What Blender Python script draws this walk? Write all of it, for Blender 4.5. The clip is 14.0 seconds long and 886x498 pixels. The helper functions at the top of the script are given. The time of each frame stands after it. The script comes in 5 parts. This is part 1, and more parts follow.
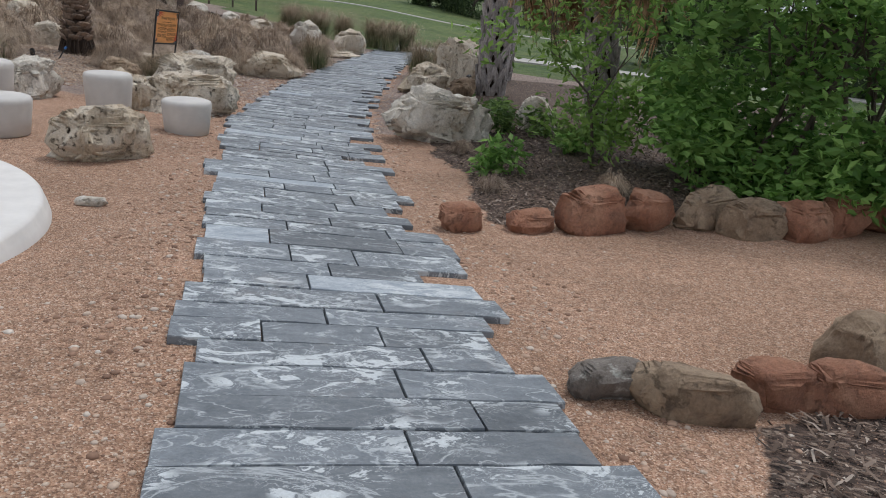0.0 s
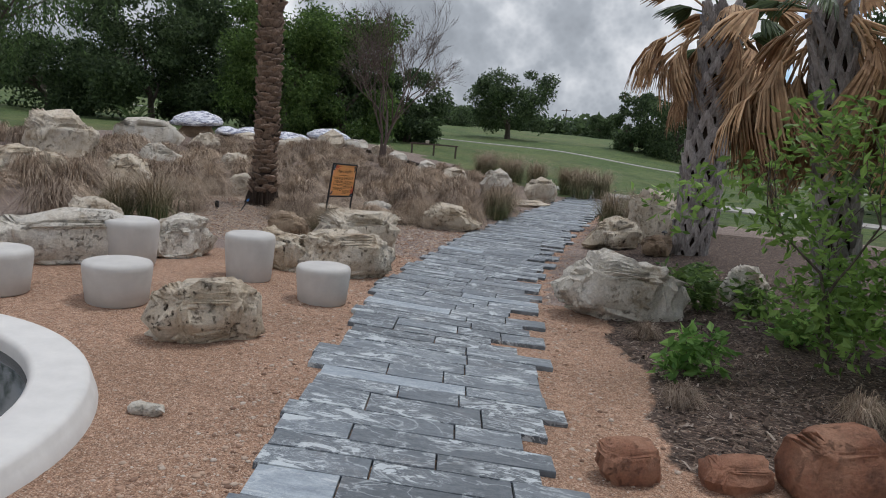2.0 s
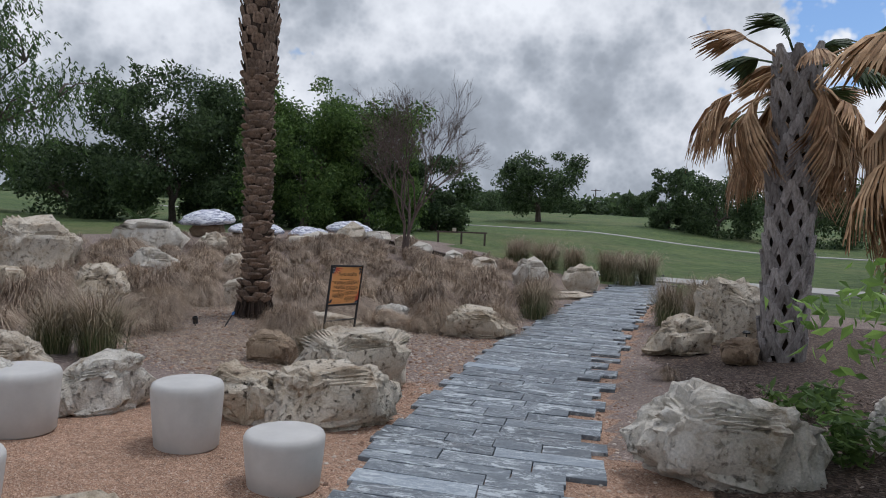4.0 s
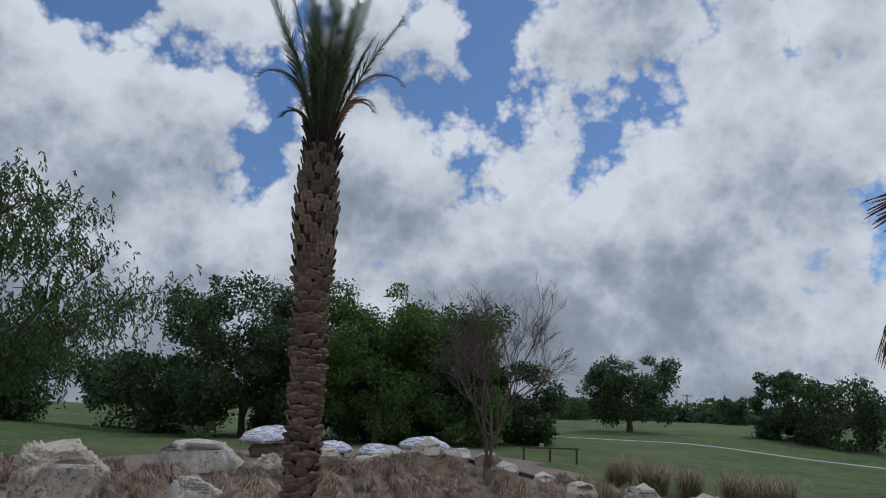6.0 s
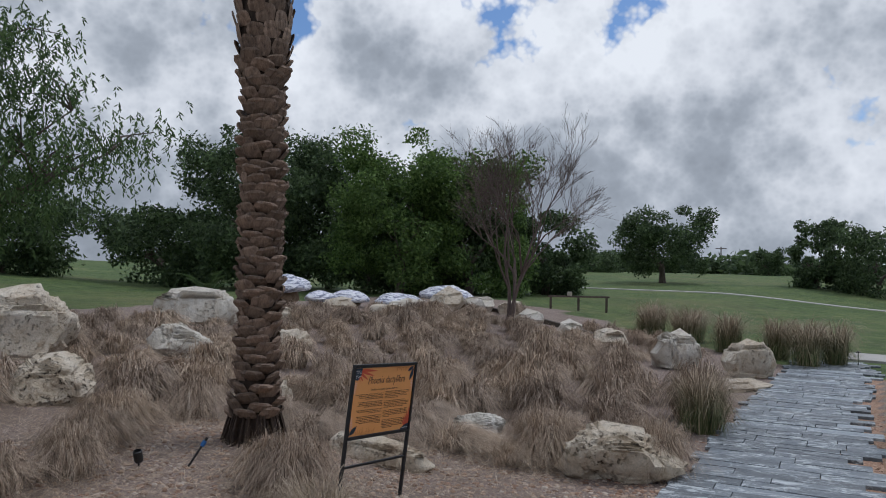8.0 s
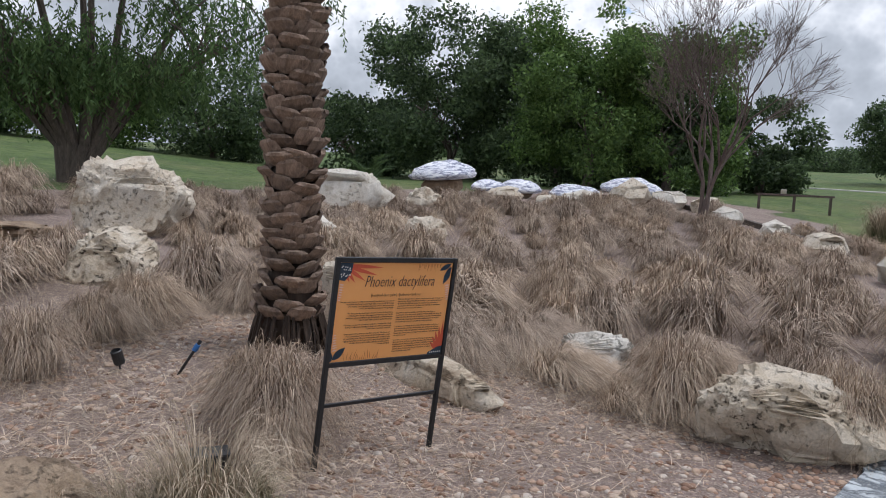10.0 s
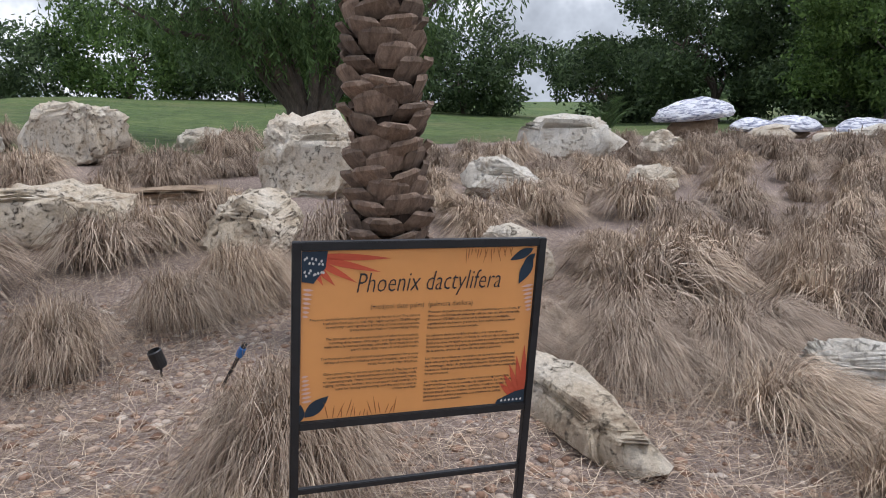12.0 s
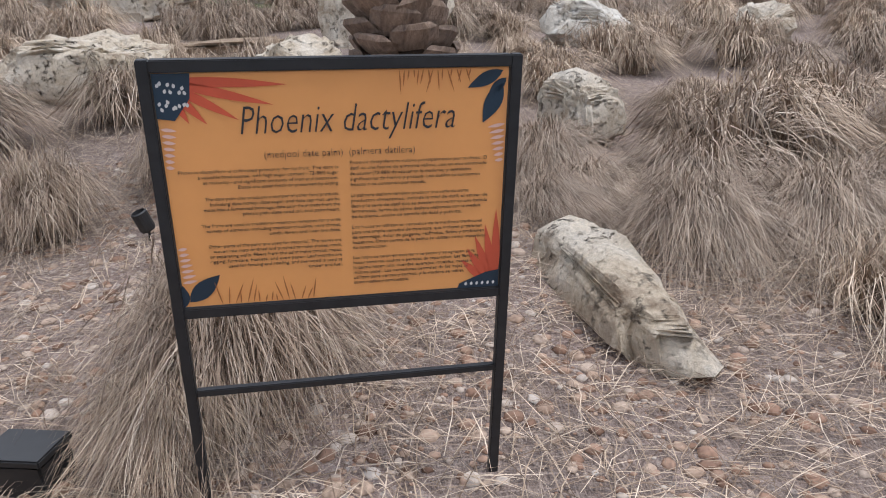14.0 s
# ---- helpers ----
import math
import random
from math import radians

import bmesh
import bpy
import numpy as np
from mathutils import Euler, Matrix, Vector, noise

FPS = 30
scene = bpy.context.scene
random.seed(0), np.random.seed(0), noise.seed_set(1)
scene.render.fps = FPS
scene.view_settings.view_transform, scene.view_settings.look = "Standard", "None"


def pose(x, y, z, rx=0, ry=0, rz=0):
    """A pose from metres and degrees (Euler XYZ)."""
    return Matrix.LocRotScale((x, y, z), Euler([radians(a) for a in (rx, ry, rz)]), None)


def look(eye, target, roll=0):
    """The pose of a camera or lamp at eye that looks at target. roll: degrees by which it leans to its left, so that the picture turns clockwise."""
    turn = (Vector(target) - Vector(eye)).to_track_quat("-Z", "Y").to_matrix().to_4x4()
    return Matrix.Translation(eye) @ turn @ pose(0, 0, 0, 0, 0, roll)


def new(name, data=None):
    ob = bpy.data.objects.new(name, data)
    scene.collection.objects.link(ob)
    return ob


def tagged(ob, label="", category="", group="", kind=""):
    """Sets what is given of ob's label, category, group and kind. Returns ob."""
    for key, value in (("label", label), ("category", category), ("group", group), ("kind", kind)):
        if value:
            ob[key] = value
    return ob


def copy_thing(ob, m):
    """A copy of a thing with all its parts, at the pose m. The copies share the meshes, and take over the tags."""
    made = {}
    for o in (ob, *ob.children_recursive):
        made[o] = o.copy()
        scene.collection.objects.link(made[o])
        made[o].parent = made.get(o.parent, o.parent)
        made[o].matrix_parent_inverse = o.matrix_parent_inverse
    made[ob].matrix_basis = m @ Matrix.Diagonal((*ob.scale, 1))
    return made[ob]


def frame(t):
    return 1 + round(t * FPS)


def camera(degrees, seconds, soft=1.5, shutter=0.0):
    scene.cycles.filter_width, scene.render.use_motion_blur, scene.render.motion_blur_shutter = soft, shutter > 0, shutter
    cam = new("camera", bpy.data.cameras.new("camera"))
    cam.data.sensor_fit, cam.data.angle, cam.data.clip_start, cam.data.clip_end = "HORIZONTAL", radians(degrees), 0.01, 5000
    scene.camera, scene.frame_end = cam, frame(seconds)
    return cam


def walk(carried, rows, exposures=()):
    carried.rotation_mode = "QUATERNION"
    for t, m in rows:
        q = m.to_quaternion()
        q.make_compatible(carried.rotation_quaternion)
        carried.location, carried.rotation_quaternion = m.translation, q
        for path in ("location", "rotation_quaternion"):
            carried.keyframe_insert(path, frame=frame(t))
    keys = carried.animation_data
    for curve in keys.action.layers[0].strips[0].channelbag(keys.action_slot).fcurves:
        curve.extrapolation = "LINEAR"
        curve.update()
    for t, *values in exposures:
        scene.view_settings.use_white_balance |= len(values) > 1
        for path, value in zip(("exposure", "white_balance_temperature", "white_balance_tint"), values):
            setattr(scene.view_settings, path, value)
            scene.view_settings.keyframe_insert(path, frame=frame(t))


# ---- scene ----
cam = camera(61.7, 14.0, soft=1.0)
PATH = [
    (0, (-0.304, 0.461, 1.287), (-0.703, 2.327, 0.69), 11.4),
    (0.5, (-0.19, 0.73, 1.357), (-0.689, 2.597, 0.843), 13.9),
    (1, (-0.253, 1.095, 1.374), (-0.869, 2.95, 0.951), 12.0),
    (1.5, (-0.355, 1.516, 1.411), (-1.156, 3.315, 1.063), 10.5),
    (2, (-0.546, 1.938, 1.423), (-1.513, 3.656, 1.084), 10.1),
    (2.2, (-0.631, 2.113, 1.437), (-1.608, 3.828, 1.11), 9.1),
    (4.3, (-1.763, 4.079, 1.465), (-2.859, 5.75, 1.398), 7.5),
    (4.5, (-1.93, 4.259, 1.49), (-3.032, 5.928, 1.473), 7.7),
    (5, (-2.31, 4.724, 1.558), (-3.439, 6.365, 1.738), 7.7),
    (5.5, (-2.618, 5.145, 1.585), (-3.818, 6.715, 1.892), 7.0),
    (6, (-2.873, 5.509, 1.601), (-4.155, 6.992, 1.994), 6.8),
    (6.5, (-2.998, 5.782, 1.595), (-4.299, 7.236, 2.035), 6.6),
    (7, (-3.243, 6.219, 1.507), (-4.557, 7.677, 1.893), 6.9),
    (7.2, (-3.371, 6.427, 1.469), (-4.689, 7.906, 1.75), 7.3),
    (9.3, (-4.262, 8.626, 1.208), (-5.729, 9.961, 0.954), 7.6),
    (9.5, (-4.325, 8.824, 1.199), (-5.89, 10.036, 0.917), 7.0),
    (10, (-4.579, 9.275, 1.145), (-6.235, 10.349, 0.818), 6.6),
    (10.5, (-4.853, 9.67, 1.127), (-6.592, 10.592, 0.778), 5.8),
    (10.7, (-4.964, 9.84, 1.11), (-6.766, 10.626, 0.741), 5.0),
    (11, (-5.128, 10.043, 1.079), (-6.986, 10.643, 0.648), 3.7),
    (11.5, (-5.46, 10.353, 1.026), (-7.329, 10.887, 0.553), 3.1),
    (12, (-5.719, 10.624, 0.975), (-7.61, 11.042, 0.473), 1.8),
    (12.5, (-5.888, 10.873, 0.898), (-7.78, 11.046, 0.272), 0.1),
    (13, (-5.999, 10.997, 0.83), (-7.842, 11.152, 0.069), 0.3),
    (13.5, (-6.118, 11.058, 0.791), (-7.938, 11.202, -0.024), -0.2),
    (14, (-6.202, 11.078, 0.76), (-8.008, 11.207, -0.088), -0.8),
]
LEVEL = Matrix(((0.99641, -0.001436, 0.084646), (-0.001436, 0.999426, 0.033858), (-0.084646, -0.033858, 0.995836))).to_4x4()   # turns the path's own upright to z
EXPOSURES = [(0, -0.05, 6320, 10), (2.2, -0.22, 6250, 10), (4.5, -0.36, 5980, 11), (5.0, -0.46, 5950, 11), (6.0, -0.75, 5750, 10), (7.0, -0.9, 5650, 10), (7.2, -0.82, 5700, 10), (9.3, 0.06, 6100, 11), (10.5, 0.3, 6100, 12), (12.0, 0.38, 6100, 12), (14.0, 0.54, 6050, 12)]
walk(cam, [(t, LEVEL @ look(eye, target, roll)) for t, eye, target, roll in PATH], EXPOSURES)

# ---- world and sun ----
world = bpy.data.worlds.new("sky")
scene.world = world
world.use_nodes = True
SUN_ELEV, SUN_AZ = 66, 20     # degrees; azimuth clockwise from +y


def build_sky():
    nt = world.node_tree
    nt.nodes.clear()
    N, L = nt.nodes.new, nt.links.new
    out, bg = N("ShaderNodeOutputWorld"), N("ShaderNodeBackground")
    sky = N("ShaderNodeTexSky")
    sky.sky_type, sky.sun_disc = "NISHITA", False
    sky.sun_elevation, sky.sun_rotation = radians(SUN_ELEV), radians(SUN_AZ)
    tc, sep = N("ShaderNodeTexCoord"), N("ShaderNodeSeparateXYZ")
    L(tc.outputs["Generated"], sep.inputs[0])

    def math_node(op, a, b=None, clamp=False):
        m = N("ShaderNodeMath")
        m.operation, m.use_clamp = op, clamp
        for i, v in enumerate((a, b)):
            if v is None:
                continue
            if isinstance(v, (int, float)):
                m.inputs[i].default_value = v
            else:
                L(v, m.inputs[i])
        return m.outputs[0]

    def dome(dz):
        comb = N("ShaderNodeCombineXYZ")
        L(sep.outputs["X"], comb.inputs[0])
        L(sep.outputs["Y"], comb.inputs[1])
        L(math_node("MULTIPLY", math_node("ADD", math_node("MAXIMUM", sep.outputs["Z"], -0.02), dz), 1.05), comb.inputs[2])
        return comb.outputs[0]

    def noise_node(vec, scale, detail, rough, distort, off):
        mp = N("ShaderNodeMapping")
        L(vec, mp.inputs["Vector"])
        mp.inputs["Location"].default_value = off
        n = N("ShaderNodeTexNoise")
        L(mp.outputs[0], n.inputs["Vector"])
        n.inputs["Scale"].default_value, n.inputs["Detail"].default_value = scale, detail
        n.inputs["Roughness"].default_value, n.inputs["Distortion"].default_value = rough, distort
        return n.outputs["Fac"]

    def ramp(fac, stops):
        r = N("ShaderNodeValToRGB")
        while len(r.color_ramp.elements) < len(stops):
            r.color_ramp.elements.new(0.5)
        for e, (p, c) in zip(r.color_ramp.elements, stops):
            e.position, e.color = p, (*c, 1)
        L(fac, r.inputs[0])
        return r.outputs[0]

    def billow(vec, scale, off):
        mp = N("ShaderNodeMapping")
        L(vec, mp.inputs["Vector"])
        mp.inputs["Location"].default_value = off
        v = N("ShaderNodeTexVoronoi")
        v.feature = "SMOOTH_F1"
        L(mp.outputs[0], v.inputs["Vector"])
        v.inputs["Scale"].default_value, v.inputs["Detail"].default_value = scale, 4
        v.inputs["Roughness"].default_value, v.inputs["Lacunarity"].default_value = 0.55, 2.3
        v.inputs["Smoothness"].default_value = 0.35
        return v.outputs["Distance"]

    def density(dz):
        v = dome(dz)
        d = math_node("ADD", math_node("MULTIPLY", noise_node(v, 2.3, 6, 0.5, 0.0, CLOUD_OFF), 0.72), math_node("MULTIPLY", noise_node(v, 9.0, 12, 0.6, 0.0, (3.1, 1.7, 0)), 0.14))
        d = math_node("ADD", d, math_node("MULTIPLY", math_node("SUBTRACT", 1.10, billow(v, 5.5, (1.3, 0.4, 0.2))), 0.30))
        # towards the horizon the cover closes
        low = math_node("SUBTRACT", 0.075, math_node("MULTIPLY", sep.outputs["Z"], 0.30))
        return math_node("ADD", d, math_node("MAXIMUM", low, -0.05))

    dens = density(0.0)
    above = density(0.06)
    mask = ramp(dens, [(0.30, (0, 0, 0)), (0.345, (1, 1, 1))])
    # cloud tops catch the light, bellies are grey
    rim = math_node("ADD", math_node("MULTIPLY", math_node("SUBTRACT", dens, above), 2.0), math_node("SUBTRACT", 1.33, math_node("MULTIPLY", dens, 1.65)))
    tone = ramp(rim, [(0.22, (0.36, 0.385, 0.42)), (0.42, (0.47, 0.50, 0.54)), (0.54, (0.64, 0.665, 0.70)), (0.66, (0.86, 0.87, 0.89)), (0.86, (1.10, 1.10, 1.10))])
    blue = N("ShaderNodeMix")
    blue.data_type = "RGBA"
    blue.blend_type = "MULTIPLY"
    blue.inputs["Factor"].default_value = 1
    L(sky.outputs[0], blue.inputs["A"])
    blue.inputs["B"].default_value = (0.105, 0.122, 0.142, 1)
    mix = N("ShaderNodeMix")
    mix.data_type = "RGBA"
    L(mask, mix.inputs["Factor"])
    L(blue.outputs["Result"], mix.inputs["A"])
    L(tone, mix.inputs["B"])
    L(mix.outputs["Result"], bg.inputs["Color"])
    bg.inputs["Strength"].default_value = 1.0
    L(bg.outputs[0], out.inputs["Surface"])


CLOUD_OFF = (1.69, 0.55, 2.61)
build_sky()
sun = new("sun", bpy.data.lights.new("sun", "SUN"))
sun.data.energy, sun.data.angle, sun.data.color = 1.6, radians(14), (1, 0.97, 0.94)
_d = Vector((math.sin(radians(SUN_AZ)) * math.cos(radians(SUN_ELEV)), math.cos(radians(SUN_AZ)) * math.cos(radians(SUN_ELEV)), math.sin(radians(SUN_ELEV))))
sun.matrix_world = look(_d * 50, (0, 0, 0))

# ---- materials ----


def material(name, build, rough=0.8, metal=0.0):
    m = bpy.data.materials.new(name)
    m.use_nodes = True
    nt = m.node_tree
    b = nt.nodes["Principled BSDF"]
    b.inputs["Roughness"].default_value, b.inputs["Metallic"].default_value = rough, metal
    build(Kit(nt, b))
    return m


class Kit:
    """Short hands for the nodes of one material."""

    def __init__(self, nt, bsdf):
        self.nt, self.b = nt, bsdf

    def node(self, kind):
        return self.nt.nodes.new(kind)

    def link(self, a, b):
        self.nt.links.new(a, b)

    def coords(self, kind="world"):
        if kind == "world":
            return self.node("ShaderNodeNewGeometry").outputs["Position"]
        return self.node("ShaderNodeTexCoord").outputs["Object"]

    def scaled(self, vec, scale, rot=(0, 0, 0)):
        m = self.node("ShaderNodeMapping")
        self.link(vec, m.inputs["Vector"])
        m.inputs["Scale"].default_value = scale
        m.inputs["Rotation"].default_value = [radians(a) for a in rot]
        return m.outputs[0]

    def noise(self, vec, scale, detail=4, rough=0.55, distort=0.0, w=None):
        n = self.node("ShaderNodeTexNoise")
        if w is not None:
            n.noise_dimensions = "4D"
            self.link(w, n.inputs["W"])
        self.link(vec, n.inputs["Vector"])
        n.inputs["Scale"].default_value, n.inputs["Detail"].default_value = scale, detail
        n.inputs["Roughness"].default_value, n.inputs["Distortion"].default_value = rough, distort
        return n.outputs["Fac"]

    def voronoi(self, vec, scale, out="Color", feature="F1"):
        n = self.node("ShaderNodeTexVoronoi")
        n.feature = feature
        self.link(vec, n.inputs["Vector"])
        n.inputs["Scale"].default_value = scale
        return n.outputs[out]

    def ramp(self, fac, *stops):
        r = self.node("ShaderNodeValToRGB")
        while len(r.color_ramp.elements) < len(stops):
            r.color_ramp.elements.new(0.5)
        for e, (p, c) in zip(r.color_ramp.elements, stops):
            e.position = p
            e.color = (c, c, c, 1) if isinstance(c, (int, float)) else (*c, 1)
        self.link(fac, r.inputs[0])
        return r.outputs[0]

    def mix(self, fac, a, b, blend="MIX"):
        n = self.node("ShaderNodeMix")
        n.data_type, n.blend_type = "RGBA", blend
        for key, v in (("Factor", fac), ("A", a), ("B", b)):
            if isinstance(v, (int, float)):
                n.inputs[key].default_value = v
            elif isinstance(v, tuple):
                n.inputs[key].default_value = (*v, 1)
            else:
                self.link(v, n.inputs[key])
        return n.outputs["Result"]

    def calc(self, op, a, b):
        n = self.node("ShaderNodeMath")
        n.operation = op
        for i, v in enumerate((a, b)):
            if isinstance(v, (int, float)):
                n.inputs[i].default_value = v
            else:
                self.link(v, n.inputs[i])
        return n.outputs[0]

    def attribute(self, name):
        n = self.node("ShaderNodeAttribute")
        n.attribute_name = name
        return n.outputs["Fac"]

    def random(self):
        return self.node("ShaderNodeObjectInfo").outputs["Random"]

    def island(self):
        return self.node("ShaderNodeNewGeometry").outputs["Random Per Island"]

    def color(self, c):
        if isinstance(c, tuple):
            self.b.inputs["Base Color"].default_value = (*c, 1)
        else:
            self.link(c, self.b.inputs["Base Color"])

    def rough(self, fac):
        self.link(fac, self.b.inputs["Roughness"])

    def bump(self, height, strength=0.5, distance=0.02):
        n = self.node("ShaderNodeBump")
        n.inputs["Strength"].default_value, n.inputs["Distance"].default_value = strength, distance
        self.link(height, n.inputs["Height"])
        self.link(n.outputs[0], self.b.inputs["Normal"])


def m_ground(k):
    p = k.coords()
    # decomposed granite: cells of tan, pink and rust
    v = k.voronoi(p, 150)
    sepn = k.node("ShaderNodeSeparateColor")
    k.link(v, sepn.inputs[0])
    grit = k.ramp(sepn.outputs[0], (0, (0.20, 0.125, 0.085)), (0.3, (0.35, 0.22, 0.15)), (0.65, (0.47, 0.32, 0.225)), (0.9, (0.57, 0.43, 0.33)), (1, (0.70, 0.62, 0.53)))
    patch = k.ramp(k.noise(p, 0.9, 5, 0.6), (0.3, (0.78, 0.70, 0.64)), (0.7, (1.14, 1.03, 0.97)))
    fine = k.ramp(k.noise(p, 22, 6, 0.7), (0.3, 0.62), (0.7, 1.22))
    gran = k.mix(1, k.mix(1, grit, patch, "MULTIPLY"), fine, "MULTIPLY")
    # pale stony soil with straw litter
    soilv = k.voronoi(p, 70)
    sep2 = k.node("ShaderNodeSeparateColor")
    k.link(soilv, sep2.inputs[0])
    soil = k.ramp(sep2.outputs[1], (0, (0.155, 0.11, 0.095)), (0.4, (0.28, 0.205, 0.175)), (0.8, (0.39, 0.30, 0.26)), (1, (0.55, 0.48, 0.42)))
    soil = k.mix(1, soil, fine, "MULTIPLY")
    straw = k.noise(k.scaled(p, (16, 95, 40), (0, 0, 35)), 1.0, 4, 0.6, 0.8)
    straw2 = k.noise(k.scaled(p, (95, 14, 40), (0, 0, 20)), 1.0, 4, 0.6, 0.8)
    strawc = k.ramp(k.calc("MAXIMUM", straw, straw2), (0.45, (0.13, 0.095, 0.08)), (0.6, (0.285, 0.22, 0.18)), (0.75, (0.44, 0.36, 0.30)))
    soil = k.mix(k.ramp(k.noise(p, 1.6, 4, 0.6), (0.38, 0.25), (0.6, 0.9)), soil, strawc)
    # bark mulch
    mv = k.voronoi(k.scaled(p, (40, 90, 60), (0, 0, 30)), 1.0)
    sep3 = k.node("ShaderNodeSeparateColor")
    k.link(mv, sep3.inputs[0])
    mulch = k.ramp(sep3.outputs[0], (0, (0.025, 0.016, 0.012)), (0.5, (0.085, 0.055, 0.042)), (0.85, (0.17, 0.115, 0.085)), (1, (0.30, 0.24, 0.19)))
    # lawn
    g1 = k.noise(p, 0.3, 8, 0.7)
    g2 = k.noise(p, 2.2, 8, 0.75)
    lawn = k.mix(k.ramp(g2, (0.40, 0.0), (0.60, 1.0)), k.ramp(g1, (0.38, (0.026, 0.052, 0.012)), (0.62, (0.06, 0.10, 0.022))), k.ramp(g1, (0.35, (0.07, 0.125, 0.024)), (0.65, (0.14, 0.17, 0.05))))
    lawn = k.mix(k.ramp(k.noise(p, 0.09, 6, 0.7), (0.5, 0.0), (0.68, 0.45)), lawn, (0.19, 0.16, 0.075))
    edge = k.noise(p, 5, 5, 0.7)

    def soft(attr):
        a = k.calc("ADD", k.attribute(attr), k.calc("MULTIPLY", k.calc("SUBTRACT", edge, 0.5), 0.8))
        return k.ramp(a, (0.42, 0.0), (0.58, 1.0))

    c = k.mix(soft("soil"), gran, soil)
    c = k.mix(soft("mulch"), c, mulch)
    c = k.mix(soft("lawn"), c, lawn)
    k.color(c)
    h = k.calc("ADD", k.voronoi(p, 150, "Distance"), k.calc("MULTIPLY", k.noise(p, 25, 5, 0.7), 1.2))
    k.bump(h, 0.8, 0.009)


def m_slate(k):
    p = k.coords()
    r = k.random()
    w = k.calc("MULTIPLY", r, 37.0)
    q = k.scaled(p, (1, 1, 1), (0, 0, -30))
    flow = k.scaled(q, (1.0, 2.1, 1))
    field = k.noise(flow, 1.5, 8, 0.56, 1.6, w)
    swirl = k.noise(flow, 3.6, 9, 0.62, 2.2, w)
    gate = k.noise(k.scaled(q, (1.1, 1.8, 1)), 1.7, 3, 0.5, 0.3, w)
    line = k.ramp(k.calc("ABSOLUTE", k.calc("SUBTRACT", field, 0.5), 0), (0.0, 1.0), (0.006, 0.7), (0.014, 0.0))
    thin = k.ramp(k.calc("ABSOLUTE", k.calc("SUBTRACT", swirl, 0.47), 0), (0.0, 0.8), (0.005, 0.5), (0.012, 0.0))
    blot = k.ramp(swirl, (0.535, 0.0), (0.555, 1.0))
    amount = k.calc("MAXIMUM", k.calc("MULTIPLY", line, 0.6), k.calc("MULTIPLY", thin, k.ramp(gate, (0.42, 0.0), (0.52, 0.9))))
    amount = k.calc("MAXIMUM", amount, k.calc("MULTIPLY", blot, k.ramp(gate, (0.47, 0.0), (0.53, 0.95))))
    base = k.ramp(k.noise(k.scaled(q, (3, 9, 6)), 2.0, 8, 0.7, 0.5, w), (0.3, (0.085, 0.10, 0.116)), (0.55, (0.145, 0.163, 0.18)), (0.75, (0.20, 0.22, 0.238)))
    tint = k.ramp(r, (0, 0.72), (0.6, 1.05), (0.93, 1.25), (0.97, 2.2))
    c = k.mix(amount, k.mix(1, base, tint, "MULTIPLY"), (0.50, 0.535, 0.55))
    c = k.mix(1, c, k.ramp(k.noise(p, 90, 5, 0.7), (0.3, 0.82), (0.7, 1.14)), "MULTIPLY")
    dust = k.ramp(k.noise(p, 2.4, 5, 0.7), (0.58, 0.0), (0.8, 0.25))
    k.color(k.mix(dust, c, (0.36, 0.29, 0.235)))
    k.rough(k.ramp(k.noise(p, 30, 4), (0.3, 0.45), (0.7, 0.72)))
    k.bump(k.noise(k.scaled(q, (6, 20, 10)), 3, 6, 0.65, 0.3, w), 0.45, 0.006)


def stone(base, dark, light, pit=0.5, lichen=None):
    def build(k):
        p = k.coords("object")
        w = k.calc("MULTIPLY", k.random(), 19.0)
        n = k.noise(p, 3.2, 10, 0.7, 0.5, w)
        c = k.ramp(n, (0.30, dark), (0.44, base), (0.66, light))
        strat = k.noise(p, 5.5, 8, 0.72, 0.6, w)
        c = k.mix(k.ramp(strat, (0.36, 0.5), (0.46, 0.0)), c, dark)
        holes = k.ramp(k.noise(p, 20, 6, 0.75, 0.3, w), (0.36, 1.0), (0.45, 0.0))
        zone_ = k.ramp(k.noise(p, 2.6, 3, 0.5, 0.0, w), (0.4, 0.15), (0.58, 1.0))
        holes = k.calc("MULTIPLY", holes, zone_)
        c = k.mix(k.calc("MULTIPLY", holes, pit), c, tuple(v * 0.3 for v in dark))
        c = k.mix(1, c, k.ramp(k.noise(p, 55, 5, 0.7), (0.3, 0.78), (0.7, 1.15)), "MULTIPLY")
        if lichen:
            c = k.mix(k.ramp(k.noise(p, 8, 4, 0.7, 0.1, w), (0.58, 0.0), (0.66, 0.85)), c, lichen)
        k.color(c)
        h = k.calc("SUBTRACT", k.calc("ADD", n, k.calc("MULTIPLY", k.noise(p, 30, 6, 0.75), 0.35)), k.calc("MULTIPLY", holes, 0.9 * pit))
        k.bump(h, 1.0, 0.05)
    return build


def blade(stops, per_island=True):
    def build(k):
        r = k.island()
        o = k.random()
        c = k.ramp(r, *stops)
        c = k.mix(1, c, k.ramp(o, (0, (0.80, 0.78, 0.78)), (1, (1.16, 1.12, 1.06))), "MULTIPLY")
        c = k.mix(1, c, k.ramp(k.noise(k.coords(), 9, 3, 0.6), (0.32, 0.62), (0.62, 1.15)), "MULTIPLY")
        k.color(c)
        k.b.inputs["Specular IOR Level"].default_value = 0.25
    return build


